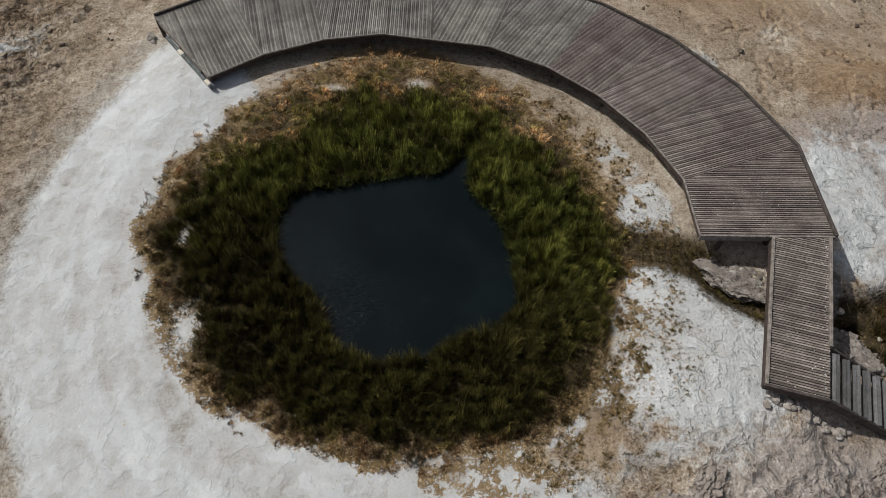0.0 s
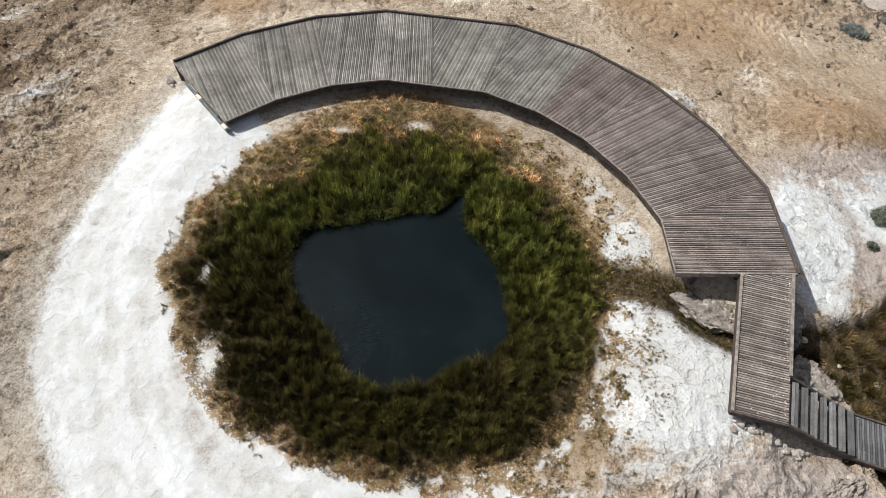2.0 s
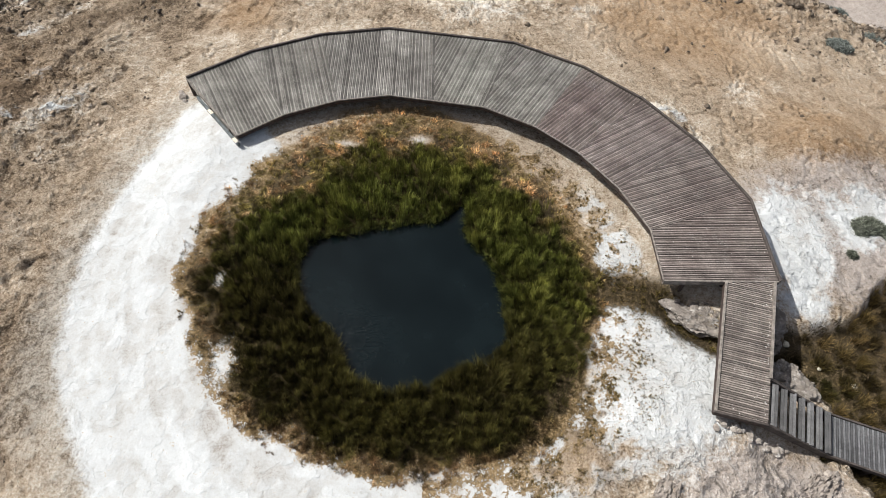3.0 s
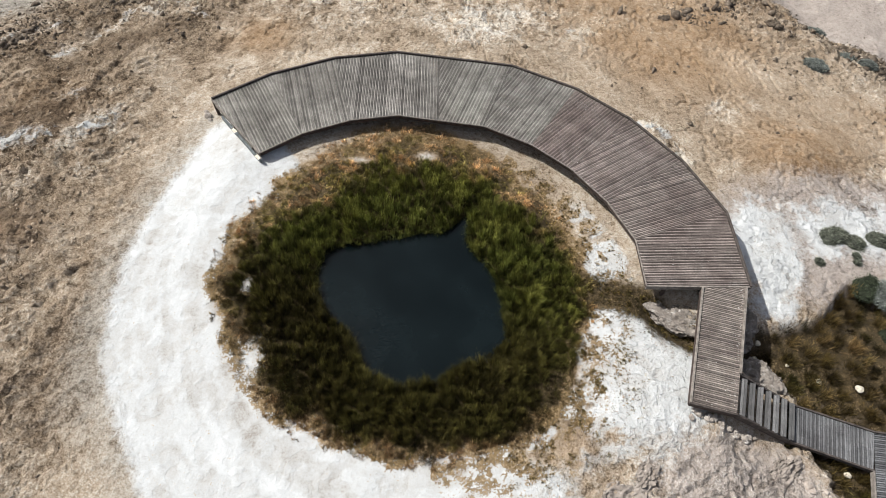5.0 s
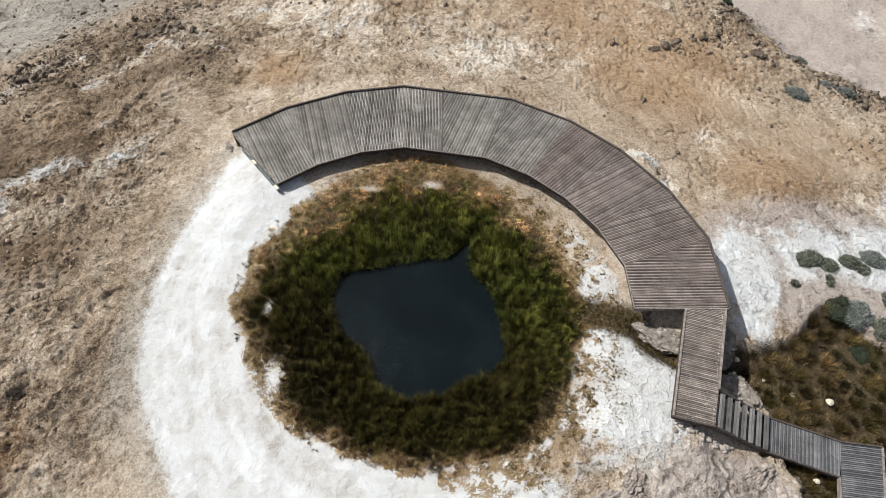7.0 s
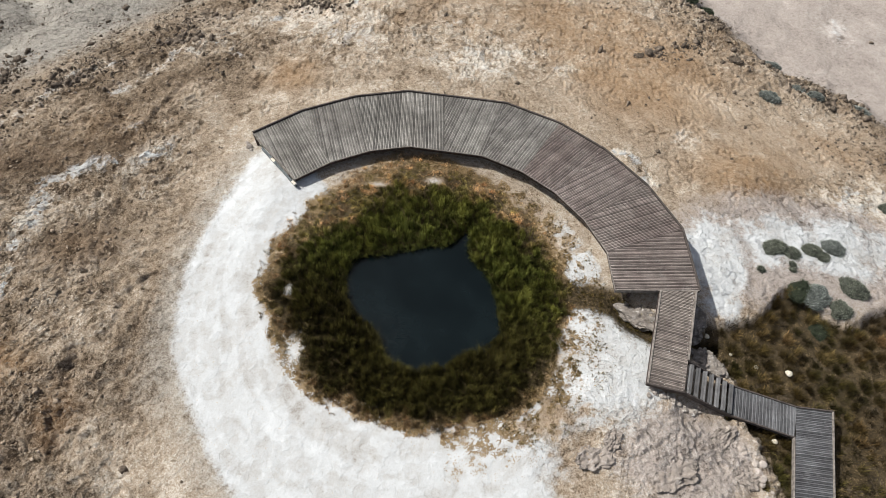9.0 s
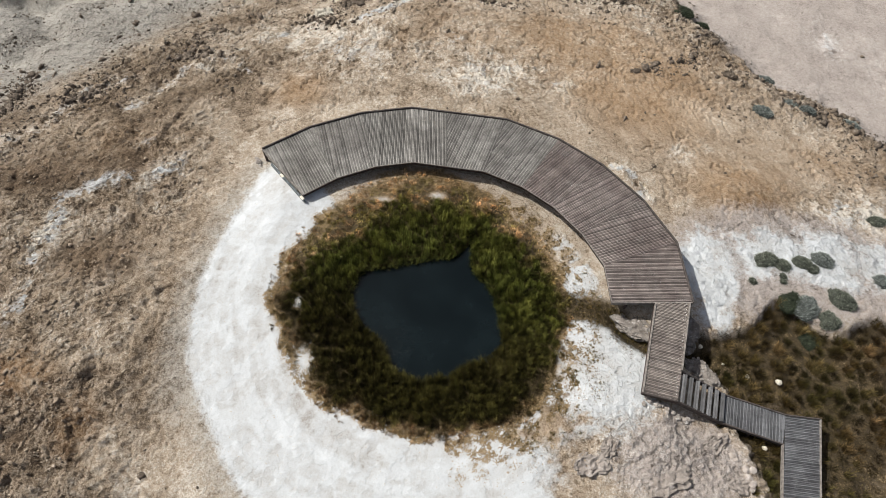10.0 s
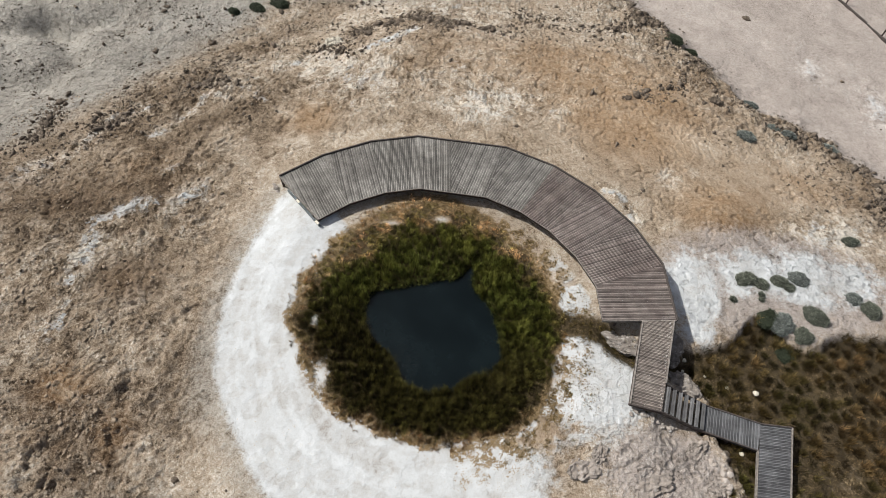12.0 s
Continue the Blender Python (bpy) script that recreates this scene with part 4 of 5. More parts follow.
def reeds():
    rng = np.random.default_rng(11)
    n = 340000
    a = rng.uniform(-math.pi, math.pi, n)
    pe, ge = pond_edge(a), ring(REED, a)
    q = rng.uniform(0, 1, n)
    lo, hi = (pe - 0.04) ** 2, (ge + 0.2) ** 2
    r = np.sqrt(lo + q * (hi - lo))
    x, y = MIDX + r * np.cos(a), MIDY + r * np.sin(a)
    # gather the blades into tussocks
    tx, ty, f3 = tussock(x, y, 0.33, 3)
    pull = rng.uniform(0, 0.4, n)
    x, y = x + (tx - x) * pull, y + (ty - y) * pull
    r, a = polar(x, y)
    q = (r - pond_edge(a)) / (ring(REED, a) - pond_edge(a))
    f1, f2 = fbm(x, y, 0.9, 4, 51), fbm(x, y, 2.6, 3, 52)
    north = step(0.15, 0.85, np.sin(a))
    edge = 0.80 - 0.22 * north + 0.08 * np.cos(a) + 0.6 * (f1 - 0.5)
    dry = step(-0.12, 0.18, q - edge + 0.3 * (fbm(x, y, 3.5, 3, 59) - 0.5))
    bare = blob(x, y, 0.75, 7.3, 0.5, 0.27) + blob(x, y, -4.8, -1.5, 0.3, 0.65) + blob(x, y, -1.9, 7.0, 0.55, 0.15) + blob(x, y, -5.4, 1.2, 0.15, 0.25)
    keep = rng.uniform(0, 1, n) > np.clip(bare * 1.1, 0, 1)
    keep &= rng.uniform(0, 1, n) < 1 - 0.5 * step(0.78, 1.1, q + 0.9 * (f2 - 0.5))
    keep &= r > pond_edge(a) - 0.05
    keep &= ~((q > 0.93) & (f2 < 0.46)) & (q + 0.4 * (f2 - 0.5) < 1.08)
    se = blob(x, y, 5.3, -2.6, 1.0, 1.3) + blob(x, y, 5.6, 4.6, 1.0, 1.2)
    keep &= rng.uniform(0, 1, n) > 0.75 * step(0.35, 0.9, se)
    tall = (0.50 - 0.18 * step(0.0, 0.9, q)) * (1 - 0.70 * dry) * (0.75 + 0.45 * f3) * rng.uniform(0.6, 1.2, n)
    tall = tall * np.clip(1.12 - (np.hypot(x - tx, y - ty) / 0.2) ** 2 * 0.35, 0.6, 1.12)
    wind = fbm(x, y, 0.5, 2, 61) * 4 * math.pi
    wide = rng.uniform(0.007, 0.016, n) * (1 + 0.5 * dry)
    out_x, out_y = x - tx, y - ty
    lean = tall * rng.uniform(0.10, 0.40, n) * (1 + 1.6 * dry)
    lx = lean * (0.45 * np.cos(wind) + rng.normal(0, 0.5, n)) + out_x * 0.25
    ly = lean * (0.45 * np.sin(wind) + rng.normal(0, 0.5, n)) + out_y * 0.25
    rim = step(0.16, 0.0, q)
    lx, ly = lx - rim * 0.14 * np.cos(a), ly - rim * 0.14 * np.sin(a)
    fresh = step(0.42, 0.68, f1) * (1 - dry)
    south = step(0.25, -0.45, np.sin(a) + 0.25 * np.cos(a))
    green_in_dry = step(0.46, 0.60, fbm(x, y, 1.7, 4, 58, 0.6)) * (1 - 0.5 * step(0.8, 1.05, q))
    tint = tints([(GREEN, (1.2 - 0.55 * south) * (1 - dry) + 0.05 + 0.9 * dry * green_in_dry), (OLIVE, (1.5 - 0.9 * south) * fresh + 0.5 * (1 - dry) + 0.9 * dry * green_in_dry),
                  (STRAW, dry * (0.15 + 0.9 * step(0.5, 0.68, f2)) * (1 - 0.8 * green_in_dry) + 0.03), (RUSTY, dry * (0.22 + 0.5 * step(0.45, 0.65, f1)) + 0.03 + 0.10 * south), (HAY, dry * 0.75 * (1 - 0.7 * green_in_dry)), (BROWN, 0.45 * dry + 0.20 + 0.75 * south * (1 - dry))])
    # Northern blade faces lighter and southern gaps shaded, by tint; west slightly darker.
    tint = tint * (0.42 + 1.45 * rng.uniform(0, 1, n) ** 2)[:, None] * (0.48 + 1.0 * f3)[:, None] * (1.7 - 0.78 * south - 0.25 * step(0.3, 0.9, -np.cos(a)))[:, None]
    tuft = tussock(x, y, 0.13, 13)[2]
    tint, tall = tint * (0.40 + 1.2 * tuft)[:, None], tall * (0.72 + 0.56 * tuft)
    s = keep
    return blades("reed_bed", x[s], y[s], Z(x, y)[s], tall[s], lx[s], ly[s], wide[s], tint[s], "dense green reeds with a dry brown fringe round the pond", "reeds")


reeds()


def sedge(name, n, box, mask, palette, tall0, label, seed, cell=0.5, wide=0.02):
    rng = np.random.default_rng(seed)
    x, y = rng.uniform(box[0], box[1], n), rng.uniform(box[2], box[3], n)
    tx, ty, f3 = tussock(x, y, cell, seed)
    pull = rng.uniform(0.0, 0.65, n)
    x, y = x + (tx - x) * pull, y + (ty - y) * pull
    m = mask(x, y)
    s = rng.uniform(0, 1, n) < m
    x, y, tx, ty, f3 = x[s], y[s], tx[s], ty[s], f3[s]
    n = len(x)
    f1 = fbm(x, y, 0.45, 4, seed + 2)
    tall = tall0 * (0.45 + 1.1 * f3) * rng.uniform(0.6, 1.2, n)
    tall = tall * np.clip(1.25 - (np.hypot(x - tx, y - ty) / (0.6 * cell)) ** 2 * 0.65, 0.4, 1.25)
    ang = rng.uniform(0, 2 * math.pi, n)
    lean = tall * rng.uniform(0.1, 0.6, n)
    lx, ly = lean * np.cos(ang) + (x - tx) * 0.35, lean * np.sin(ang) + (y - ty) * 0.35
    tint = tints(palette(x, y, f1, f3)) * (0.42 + 1.2 * rng.uniform(0, 1, n) ** 2)[:, None] * (0.3 + 1.5 * f3 ** 1.6)[:, None]
    tuft = tussock(x, y, 0.16, seed + 5)[2]
    tint, tall = tint * (0.45 + 1.1 * tuft)[:, None], tall * (0.72 + 0.56 * tuft)
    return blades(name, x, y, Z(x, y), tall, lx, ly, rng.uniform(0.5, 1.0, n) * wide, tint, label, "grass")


sedge("marsh_sedge", 230000, (12.0, 30.0, -9.0, 3.0), lambda x, y: marsh(x, y) * (0.45 + 0.55 * step(0.40, 0.58, fbm(x, y, 1.3, 3, 71))) * (1 - 0.85 * blob(x, y, 18.0, -7.0, 1.6, 1.5)),
      lambda x, y, f1, f3: [(GREEN * 0.8, 0.8 * step(18.5, 14, x) + 0.15), (OLIVE, 1.0 * step(0.58, 0.40, f1) * step(23, 15, x) + 0.2), (RUSTY * 0.7, 0.55 * step(0.42, 0.58, f1) + 0.15), (BROWN * 0.8, 1.2 + 0 * x), (HAY, 0.05 + 0.5 * step(0.78, 0.95, f3))],
      0.26, "brown and green marsh sedge in low tussocks", 81, 0.6, 0.02)
sedge("stream_moss", 40000, (5.8, 12.2, -1.6, 2.6), lambda x, y: np.exp(-(along(x, y, STREAM)[0] / 0.62) ** 2) * step(0.2, 0.6, fbm(x, y, 2.0, 3, 72) + 0.25),
      lambda x, y, f1, f3: [(GREEN, 0.35 + 0 * x), (OLIVE, 0.5 + 0 * x), (BROWN, 1.2 + 0 * x), (RUSTY, 0.2 * f3)], 0.10, "dark low moss along the outflow of the pond", 91, 0.2, 0.014)
sedge("dry_tufts", 260000, (3.5, 9.6, -5.4, 7.0), lambda x, y: step(8.8, 8.2, np.hypot(x, y)) * step(-0.3, 0.2, polar(x, y)[0] - ring(REED, polar(x, y)[1])) * step(0.38, 0.56, fbm(x, y, 2.6, 5, 67, 0.7)) * step(3.0, 0.2, polar(x, y)[0] - ring(REED, polar(x, y)[1])) * step(0.36, 0.52, fbm(x, y, 7.0, 3, 73)),
      lambda x, y, f1, f3: [(OLIVE, 0.8 + 0 * x), (GREEN, 0.3 + 0 * x), (STRAW, 0.25 + 0 * x), (RUSTY, 0.5 * step(0.45, 0.65, f1)), (BROWN, 0.7 + 0 * x), (HAY, 0.4 + 0 * x)], 0.065, "sparse dry tufts on pale crust beside the reeds", 95, 0.12, 0.018)


# ---------------------------------------------------------------- stones, shrubs, small things
def stone_mesh(name, seed, level=2, flat=0.65):
    bm = bmesh.new()
    bmesh.ops.create_icosphere(bm, subdivisions=level, radius=1.0)
    off = Vector((seed * 3.7, seed * 1.9, seed * 5.1))
    for v in bm.verts:
        p = v.co.copy()
        k = 1 + 0.35 * noise.noise(p * 1.1 + off) + 0.16 * noise.noise(p * 2.7 + off)
        v.co = p * k
        v.co.z *= flat
    me = bpy.data.meshes.new(name)
    bm.to_mesh(me)
    bm.free()
    return me


STONES = [stone_mesh("stone", s) for s in range(6)]


def stone(x, y, size, material, label, category="stone", group="", sink=0.25):
    src = random.choice(STONES)
    key = (src.name, material.name)
    if key not in stone.made:
        stone.made[key] = src.copy()
        stone.made[key].materials.append(material)
    ob = new("stone", stone.made[key])
    ob.matrix_basis = Matrix.Translation((x, y, ground_z(x, y) + size * 0.65 * (0.5 - sink))) @ Matrix.Rotation(random.uniform(0, 6.28), 4, "Z") @ Matrix.Diagonal((size / 2 * random.uniform(0.9, 1.3), size / 2, size / 2 * random.uniform(0.8, 1.1), 1))
    return tagged(ob, label, category, group)


stone.made = {}
for k in range(22):      # heaped stones at the foot of the straight boardwalk
    u = (k * 0.618) % 1.0
    x0, y0 = mixp((9.3, -3.05), (11.3, -3.75), u)
    stone(x0 + random.uniform(-0.08, 0.08), y0 - 0.12 + random.uniform(-0.16, 0.16), random.uniform(0.12, 0.27), ROCK, "rounded grey-white stone under the boardwalk edge", group="stones under the boardwalk")
for x0, y0, s in ((15.85, -1.87, 0.34), (14.57, -1.58, 0.24), (13.58, -1.04, 0.16), (12.68, -0.27, 0.3), (14.35, -4.75, 0.3), (12.72, -0.62, 0.2)):
    stone(x0, y0, 0.75 * s, WHITE_ROCK, "pale stone lying in the marsh sedge", group="stones in the marsh", sink=-0.2)
for x0, y0, s in ((-8.5, 9.35, 0.3), (-8.62, 9.6, 0.22), (-8.35, 9.1, 0.18)):
    stone(x0, y0, s, ROCK, "small pale rock beside the boardwalk end", group="rocks at the boardwalk end")


def outcrop(x, y, rx, ry, rz, turn, seed, label, material=None):
    """A weathered ledge of rock."""
    bm = bmesh.new()
    bmesh.ops.create_icosphere(bm, subdivisions=5, radius=1.0)
    off = Vector((seed * 2.1, seed * 4.3, 1.7))
    for v in bm.verts:
        p = v.co.copy()
        p.z = math.copysign(abs(p.z) ** 0.45, p.z) * 0.8
        k = 1 + 0.42 * noise.noise(p * 1.3 + off) + 0.24 * noise.noise(p * 3.3 + off) + 0.10 * noise.noise(p * 8.5 + off)
        v.co = Vector((p.x * k * rx, p.y * k * ry, p.z * rz + min(1, rx * 1.5) * (0.10 * noise.noise(p * 2.8 + off) + 0.09 * noise.noise(p * 6 + off) + 0.06 * noise.noise(p * 13 + off))))
    for v in bm.verts:
        crag = noise.noise(v.co * 4.0 + off)
        v.co.z -= 0.07 * max(0.0, 0.22 - abs(crag)) / 0.22 * (0.4 + 0.6 * (crag > 0)) + 0.02 * abs(noise.noise(v.co * 11 + off))
    for f in bm.faces:
        f.smooth = True
    ob = part("rock_ledge", bm, material or ROCK)
    ob.matrix_basis = Matrix.Translation((x, y, ground_z(x, y))) @ Matrix.Rotation(radians(turn), 4, "Z")
    return tagged(ob, label, "rock")


outcrop(9.65, 0.35, 1.0, 0.5, 0.16, -28, 1, "grey-white weathered rock ledge under the boardwalk corner")
outcrop(12.2, -1.6, 0.75, 0.5, 0.22, -35, 2, "flat pinkish rock ledge beside the stairs")
outcrop(11.9, 0.25, 0.6, 0.9, 0.2, 0, 3, "brown rock bank in the boardwalk's shade")
for k, (x, y, rx, ry, tn) in enumerate([(7.0, -5.5, 0.75, 0.5, 30), (7.7, -4.9, 0.5, 0.3, 50), (11.9, -4.9, 0.8, 0.35, 35), (9.8, -6.1, 0.9, 0.6, 10), (12.6, -6.2, 0.5, 0.4, -40)]):
    outcrop(x, y, rx, ry, 0.10, tn, 10 + k, "low broken slab of pinkish travertine crust", CRUST_ROCK)
outcrop(-6.9, 23.4, 0.6, 0.42, 0.3, 10, 31, "whitish weathered boulder on the rubble ridge", WHITE_ROCK)
outcrop(24.7, 29.3, 0.34, 0.22, 0.2, -30, 32, "lone dark boulder on the pale plain", DARK_ROCK)
outcrop(13.0, 18.4, 0.34, 0.2, 0.08, 20, 33, "low brown rock in rust-coloured earth", DARK_ROCK)
outcrop(3.6, 25.1, 0.35, 0.2, 0.14, 0, 34, "dark flat boulder on the rubble ridge", DARK_ROCK)
outcrop(19.3, 19.0, 0.45, 0.28, 0.08, -20, 35, "brown rock slab near the broken edge", DARK_ROCK)
for k in range(16):
    u = k / 15
    x0, y0 = mixp((12.7, -4.5), (13.6, -7.5), u)
    stone(x0 + random.uniform(-0.3, 0.25), y0 + random.uniform(-0.15, 0.15), random.uniform(0.12, 0.38), CRUST_ROCK, "broken pinkish stone on the edge of the bank", group="stones along the bank", sink=0.4)


RIDGES = [[(-8.0, 22.9), (-5.5, 21.8), (-4.4, 22.1)], [(-5.0, 24.8), (-3.0, 25.8), (-1.0, 27.3), (1.5, 25.4), (3.9, 25.1), (6.9, 27.0), (10.2, 26.1), (12.7, 25.7), (16.8, 27.5)],
          [(14.4, 19.0), (15.4, 19.3), (17.5, 20.5)], [(-13.0, 17.2), (-11.2, 15.4)], [(-14.8, 19.2), (-12.5, 19.4)], [(-25.6, 12.3), (-24.4, 14.3), (-24.5, 18.4)], [(-20.6, 15.6), (-17.5, 14.2)]]


def rubble():
    """Loose dark stones along the broken edges of the mound and on the grey slope."""
    rng = np.random.default_rng(5)
    n = 420000
    x, y = rng.uniform(-36, 38, n), rng.uniform(-9, 36, n)
    sc = scarp(x, y)
    nw = -0.757 * x + 0.654 * y
    r, a = polar(x, y)
    free = step(0.2, 1.0, r - ring(CRUST, a)) * step(12.6, 13.6, np.hypot(x, y) + 20 * (y < 1)) * (1 - marsh(x, y)) * step(14, 11, x * (y < 8))
    lip = np.exp(-((nw - 25.0) / 2.0) ** 2)
    top = np.exp(-((y - 25.0 - 0.12 * x) / 1.5) ** 2) * step(18, 12, x) * step(-9, -4, x)
    edge = [along(x, y, line)[0] for line in RIDGES]
    near = np.exp(-(np.min(np.abs(edge), 0) / 0.8) ** 2)
    dens = 0.30 * near + 0.20 * np.exp(-((sc + 0.9) / 1.3) ** 2) + 0.13 * np.exp(-((sc + 3.0) / 2.2) ** 2) + 0.10 * step(24, 28, nw) + 0.30 * lip + 0.30 * top + 0.010
    dens = dens * (0.2 + 1.6 * step(0.42, 0.62, fbm(x, y, 0.5, 4, 15))) * free * (1 - 0.9 * step(0.5, 2.5, sc))
    s = rng.uniform(0, 1, n) < dens
    x, y = x[s], y[s]
    n = len(x)
    big = np.maximum(near[s], np.exp(-((sc[s] + 0.9) / 1.3) ** 2))
    size = np.clip(rng.lognormal(-3.0, 0.65, n) * (1 + 1.1 * big), 0.03, 0.5)
    return strewn("rubble", x, y, size, rng, 0.7, 0.12, DARK_ROCK, "loose brown stones strewn along broken earth ridges", "rubble")


def clods():
    """Broken flakes of the dry crust, half sunk in the brown earth of the western slope."""
    rng = np.random.default_rng(6)
    n = 150000
    x, y = rng.uniform(-27, 14, n), rng.uniform(-9, 19, n)
    r, a = polar(x, y)
    free = step(1.5, 4.0, r - ring(CRUST, a)) * step(12.8, 14, np.hypot(x, y) + 20 * (y < 1))
    west = step(-10.5, -15, x) * (0.3 + 0.7 * step(9, 2, y)) * (1 - 0.8 * blob(x, y, -15.8, 3.3, 1.6, 1.5))
    lines = np.exp(-((fbm(x + 0.6 * y, y * 1.5 - 0.8 * x, 0.42, 4, 94, 0.5) * 7 % 1.0 - 0.1) / 0.16) ** 2)
    dens = west * free * (0.06 + 0.42 * lines * step(0.42, 0.56, fbm(x, y, 0.5, 4, 97)) + 0.30 * step(0.52, 0.64, fbm(x, y, 1.1, 4, 98, 0.6)))
    s = rng.uniform(0, 1, n) < dens
    x, y = x[s], y[s]
    size = np.clip(rng.lognormal(-2.8, 0.6, len(x)), 0.03, 0.26)
    return strewn("clods", x, y, size, rng, 0.45, 0.04, CLOD, "broken flakes of brown crust half sunk in dry earth", "clods")


def strewn(name, x, y, size, rng, flat, lift, material, label, category):
    """Many angular stones in one mesh."""
    n = len(x)
    g = (1 + 5 ** 0.5) / 2
    ico = np.array([(-1, g, 0), (1, g, 0), (-1, -g, 0), (1, -g, 0), (0, -1, g), (0, 1, g), (0, -1, -g), (0, 1, -g), (g, 0, -1), (g, 0, 1), (-g, 0, -1), (-g, 0, 1)]) / 1.9
    fac = np.array([(0, 11, 5), (0, 5, 1), (0, 1, 7), (0, 7, 10), (0, 10, 11), (1, 5, 9), (5, 11, 4), (11, 10, 2), (10, 7, 6), (7, 1, 8), (3, 9, 4), (3, 4, 2), (3, 2, 6), (3, 6, 8), (3, 8, 9), (4, 9, 5), (2, 4, 11), (6, 2, 10), (8, 6, 7), (9, 8, 1)])
    t = rng.uniform(0, 6.28, n)
    v = ico[None] * rng.uniform(0.45, 1.45, (n, 12, 1)) * (size[:, None] * 0.5 * rng.uniform(0.6, 1.5, (n, 3)))[:, None, :]
    vx = v[..., 0] * np.cos(t)[:, None] - v[..., 1] * np.sin(t)[:, None]
    vy = v[..., 0] * np.sin(t)[:, None] + v[..., 1] * np.cos(t)[:, None]
    tilt = rng.normal(0, 0.25, (n, 1))
    w = np.stack([vx + x[:, None], vy + y[:, None], v[..., 2] * flat + tilt * vx + (Z(x, y) + size * lift)[:, None]], -1).reshape(-1, 3)
    me = mesh_of(name, w, (fac[None] + (np.arange(n) * 12)[:, None, None]).reshape(-1, 3))
    return tagged(part(name, me, material), label, category, kind="stuff")


rubble()
clods()


def shrub(x, y, rx, ry, tall, turn, seed, tone, label, group):
    """A cushion shrub: a lumpy dome covered with small leaves."""
    z = ground_z(x, y) - 0.05
    ob = thing("cushion_shrub", label, "shrub", (x, y, z), group)
    bm = bmesh.new()
    bmesh.ops.create_icosphere(bm, subdivisions=4, radius=1.0)
    off = Vector((seed * 1.3, seed * 2.9, seed))
    for v in bm.verts:
        p = v.co.copy()
        k = 1 + 0.28 * noise.noise(p * 1.4 + off) + 0.13 * noise.noise(p * 3.6 + off)
        v.co = Vector((p.x * k * rx, p.y * k * ry, max(p.z, -0.15) * k * tall))
    bm.normal_update()
    pts = [(v.co.copy(), v.normal.copy()) for v in bm.verts if v.co.z > -0.02]
    me = bpy.data.meshes.new("cushion")
    bm.to_mesh(me)
    bm.free()
    rng = np.random.default_rng(100 + seed)
    # The dome's tint is cut down as the shade beneath the leaves.
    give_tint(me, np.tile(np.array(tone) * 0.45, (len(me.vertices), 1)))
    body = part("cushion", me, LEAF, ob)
    body.rotation_euler.z = radians(turn)
    vs, fs, col = [], [], []
    count = int(900 + 2600 * rx * ry)
    for _ in range(count):
        p, nrm = pts[rng.integers(len(pts))]
        base = p + Vector(rng.normal(0, 0.02, 3))
        d = (nrm + Vector(rng.normal(0, 0.55, 3))).normalized() * rng.uniform(0.04, 0.10)
        side = d.cross(Vector(rng.normal(0, 1, 3))).normalized() * rng.uniform(0.012, 0.026)
        i = len(vs)
        vs += [base - side, base + side, base + d]
        fs.append((i, i + 1, i + 2))
        c = np.array(tone) * rng.uniform(0.55, 1.5)
        # Leaf roots shaded and tips lifted within the tint.
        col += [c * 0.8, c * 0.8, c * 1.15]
    me = mesh_of("foliage", np.array([tuple(v) for v in vs]), np.array(fs))
    give_tint(me, np.array(col))
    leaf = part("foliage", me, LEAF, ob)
    leaf.rotation_euler.z = radians(turn)
    return ob


SAGE, BLUE, DEEP = (0.185, 0.20, 0.16), (0.25, 0.275, 0.255), (0.075, 0.092, 0.058)
for k, (x, y, rx, ry, tone, what) in enumerate([
        (16.85, 4.1, 0.85, 0.50, SAGE, "grey-green"), (17.55, 3.85, 0.55, 0.42, SAGE, "grey-green"), (18.65, 4.1, 0.65, 0.42, SAGE, "grey-green"), (19.1, 3.75, 0.45, 0.32, SAGE, "grey-green"),
        (19.85, 4.4, 0.78, 0.58, BLUE, "blue-grey"), (17.35, 1.95, 0.75, 0.72, DEEP, "dark green"), (18.05, 1.6, 0.85, 0.72, BLUE, "half-withered blue-grey"), (19.95, 2.15, 0.92, 0.60, SAGE, "grey-green"),
        (19.0, 1.0, 0.68, 0.58, SAGE, "olive grey-green"), (17.9, 0.1, 0.66, 0.55, DEEP, "dark green"), (15.74, 2.85, 0.24, 0.18, SAGE, "tiny grey-green"), (17.4, 3.2, 0.2, 0.24, SAGE, "tiny grey-green"),
        (17.3, 2.9, 0.17, 0.14, SAGE, "tiny grey-green"), (22.65, 3.3, 0.62, 0.45, BLUE, "blue-grey"), (23.35, 2.65, 0.7, 0.6, SAGE, "grey-green"), (24.2, 7.3, 0.7, 0.4, SAGE, "grey-green")]):
    shrub(x + 0.13, y + 0.19, rx * 0.76, ry * 0.80, 0.26 * min(1, rx + 0.3), random.uniform(-25, 25), k, tone, what + " cushion shrub on white crust", "cushion shrubs on the crust")
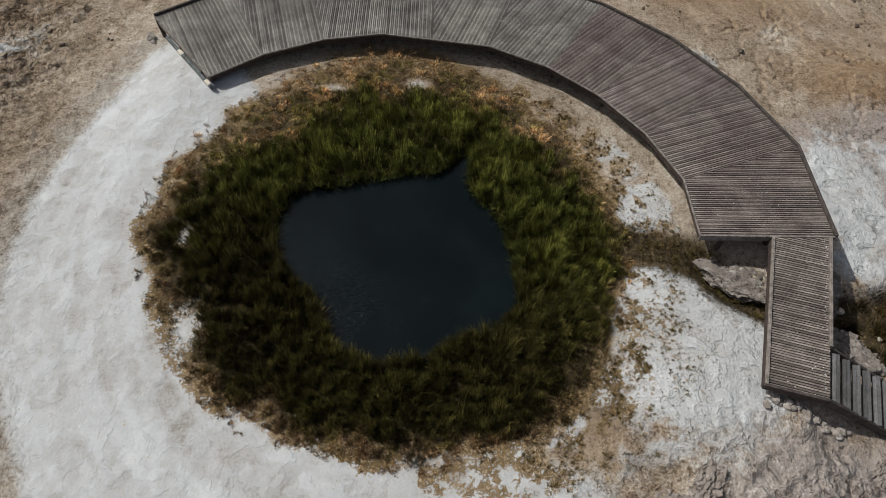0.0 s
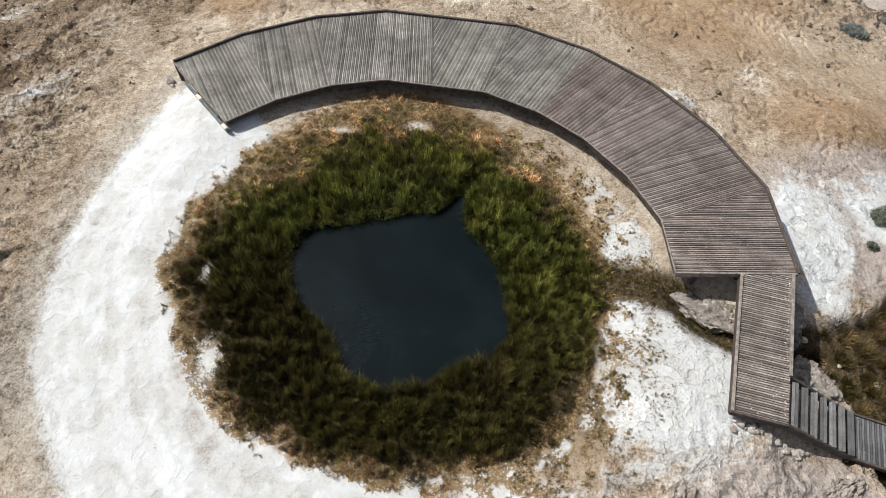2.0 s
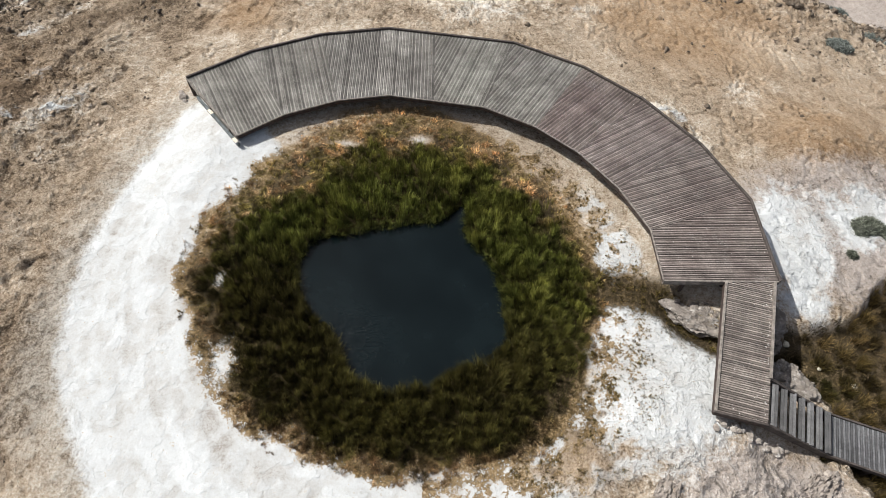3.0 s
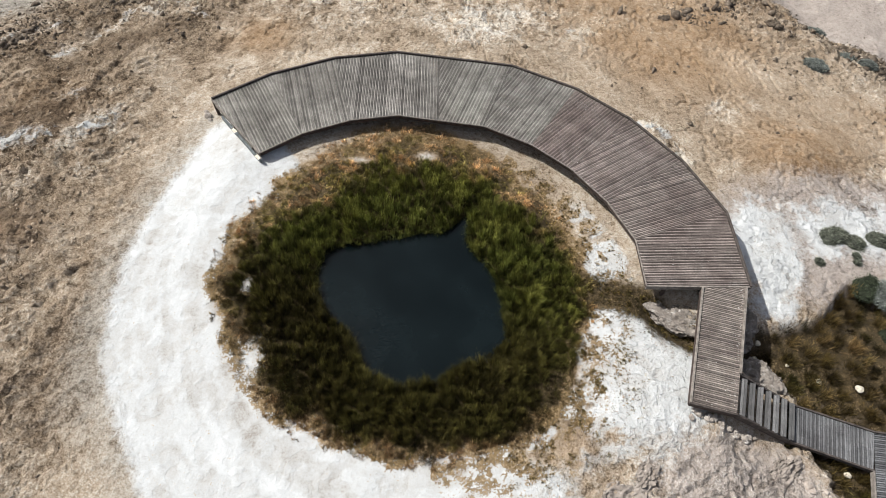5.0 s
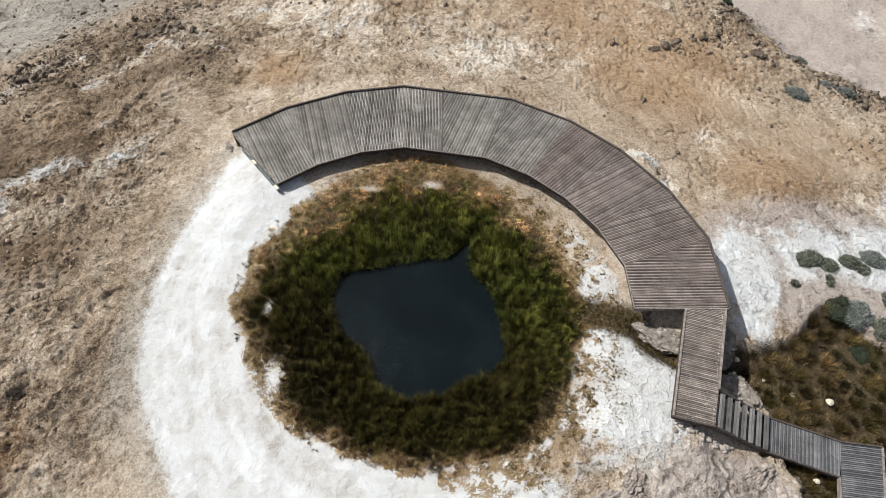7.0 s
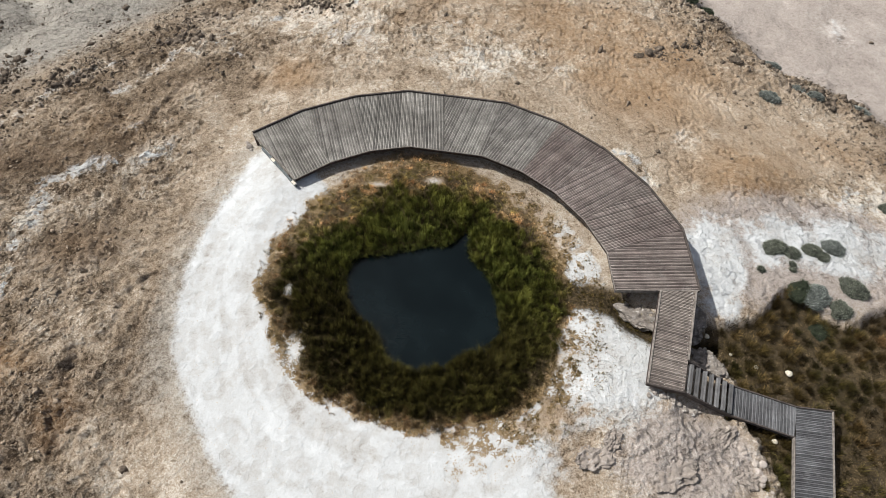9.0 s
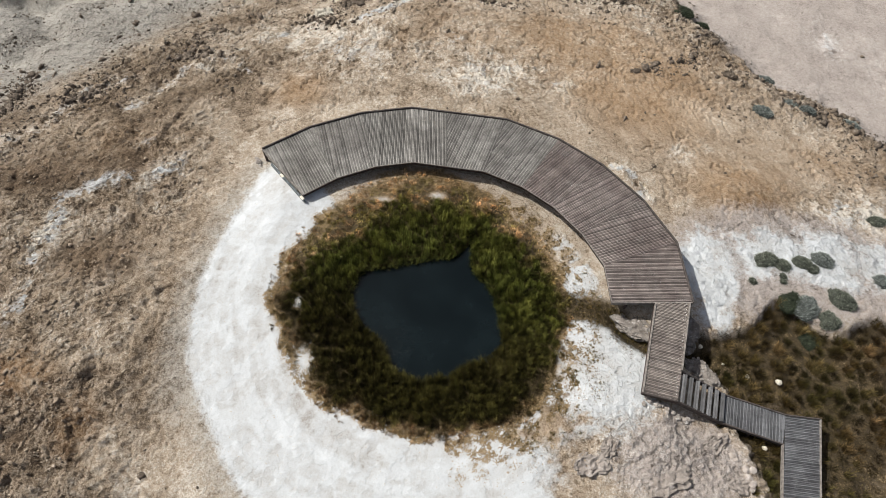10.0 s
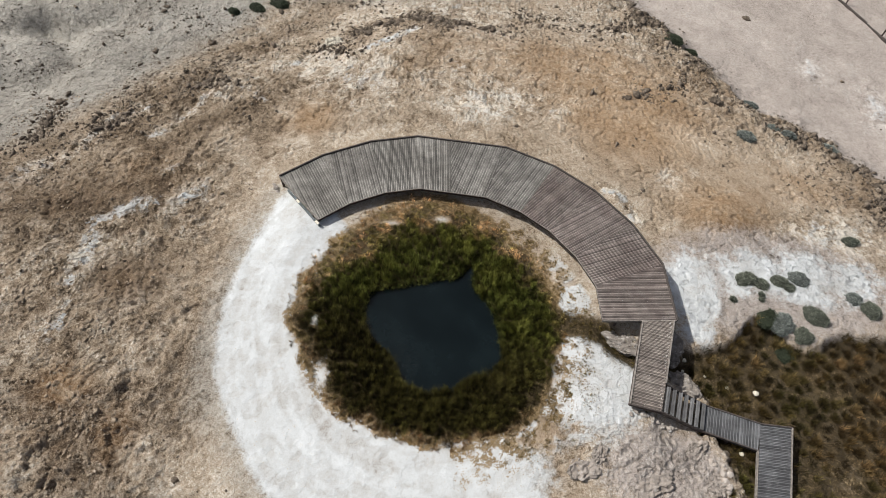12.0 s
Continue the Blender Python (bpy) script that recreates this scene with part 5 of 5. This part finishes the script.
for k, (x, y, rx, tone) in enumerate([(22.1, 19.5, 0.6, BLUE), (20.5, 15.7, 0.7, BLUE), (22.9, 16.9, 0.6, BLUE), (26.1, 15.3, 0.7, BLUE), (17.8, 25.7, 0.8, DEEP), (19.2, 24.9, 0.5, DEEP), (-13.4, 28.9, 0.7, DEEP), (-11.8, 29.4, 0.8, DEEP), (23.6, 16.2, 0.45, BLUE), (-15.1, 28.4, 0.5, DEEP)]):
    shrub(x, y, rx, rx * 0.6, 0.3, -30, 40 + k, tone, ("blue-grey" if tone is BLUE else "dark green") + " shrub among brown rubble", "shrubs along the ridge")


def fence():
    """A low dark timber rail with two thin posts on the far plain."""
    a, b = (30.6, 37.3), (37.5, 20.2)
    fe = thing("low_fence", "low dark rail with thin posts across the pale plain", "fence")
    for k in range(6):
        p, q = mixp(a, b, k / 6), mixp(a, b, (k + 0.97) / 6)
        z = min(ground_z(*p), ground_z(*q))
        part("rail", bar(p, q, 0.12, z - 0.1, z + 0.16), KERB_WOOD, fe)
    for u in (0.14, 0.36, 0.58, 0.8):
        p = mixp(a, b, u)
        z = ground_z(*p)
        part("post", prism([(p[0] + dx * 0.04 + 0.15, p[1] + dy * 0.04 + 0.1) for dx, dy in ((-1, -1), (1, -1), (1, 1), (-1, 1))], z - 0.2, z + 1.0), BEAM_WOOD, fe)


fence()


def flecks():
    """Dried white specks on the boards, thickest along the sunny edge of the straight boardwalk."""
    rng = np.random.default_rng(3)
    vs, fs = [], []
    for k in range(150):
        if k < 80:
            u, w = rng.uniform(0, 1), rng.exponential(0.05)
            x, y = mixp(mixp(N_NE, N_SE, u), mixp(N_NW, N_SW, u), 0.05 + w)
        elif k < 100:
            u = rng.uniform(0, 1)
            x, y = mixp(mixp(N_NE, N_SE, u), mixp(N_NW, N_SW, u), rng.uniform(0.1, 0.95))
        else:
            x, y = at(rng.uniform(IN_R + 0.3, OUT_R - 0.3), 90 - 82 * rng.uniform(0, 1) ** 0.5)
            if y < 1.3:
                continue
        r = rng.uniform(0.005, 0.015)
        i = len(vs)
        n = 7
        vs.append((x, y, DECK_Z + 0.010))
        for j in range(n):
            a = 6.2832 * j / n
            q = r * rng.uniform(0.6, 1.4)
            vs.append((x + q * math.cos(a), y + q * math.sin(a), DECK_Z + 0.005))
        fs += [(i, i + 1 + j, i + 1 + (j + 1) % n) for j in range(n)]
    m = Mat("dried_droppings", 0.9)
    white = m.done(m.mix(m.span(m.noise(60, 2, 0.5), 0.3, 0.7), (0.62, 0.61, 0.58), (0.78, 0.77, 0.75)))
    return tagged(part("bird_droppings", mesh_of("bird_droppings", np.array(vs), np.array(fs)), white), "dried white bird droppings on boardwalk planks", "droppings", kind="stuff")


flecks()
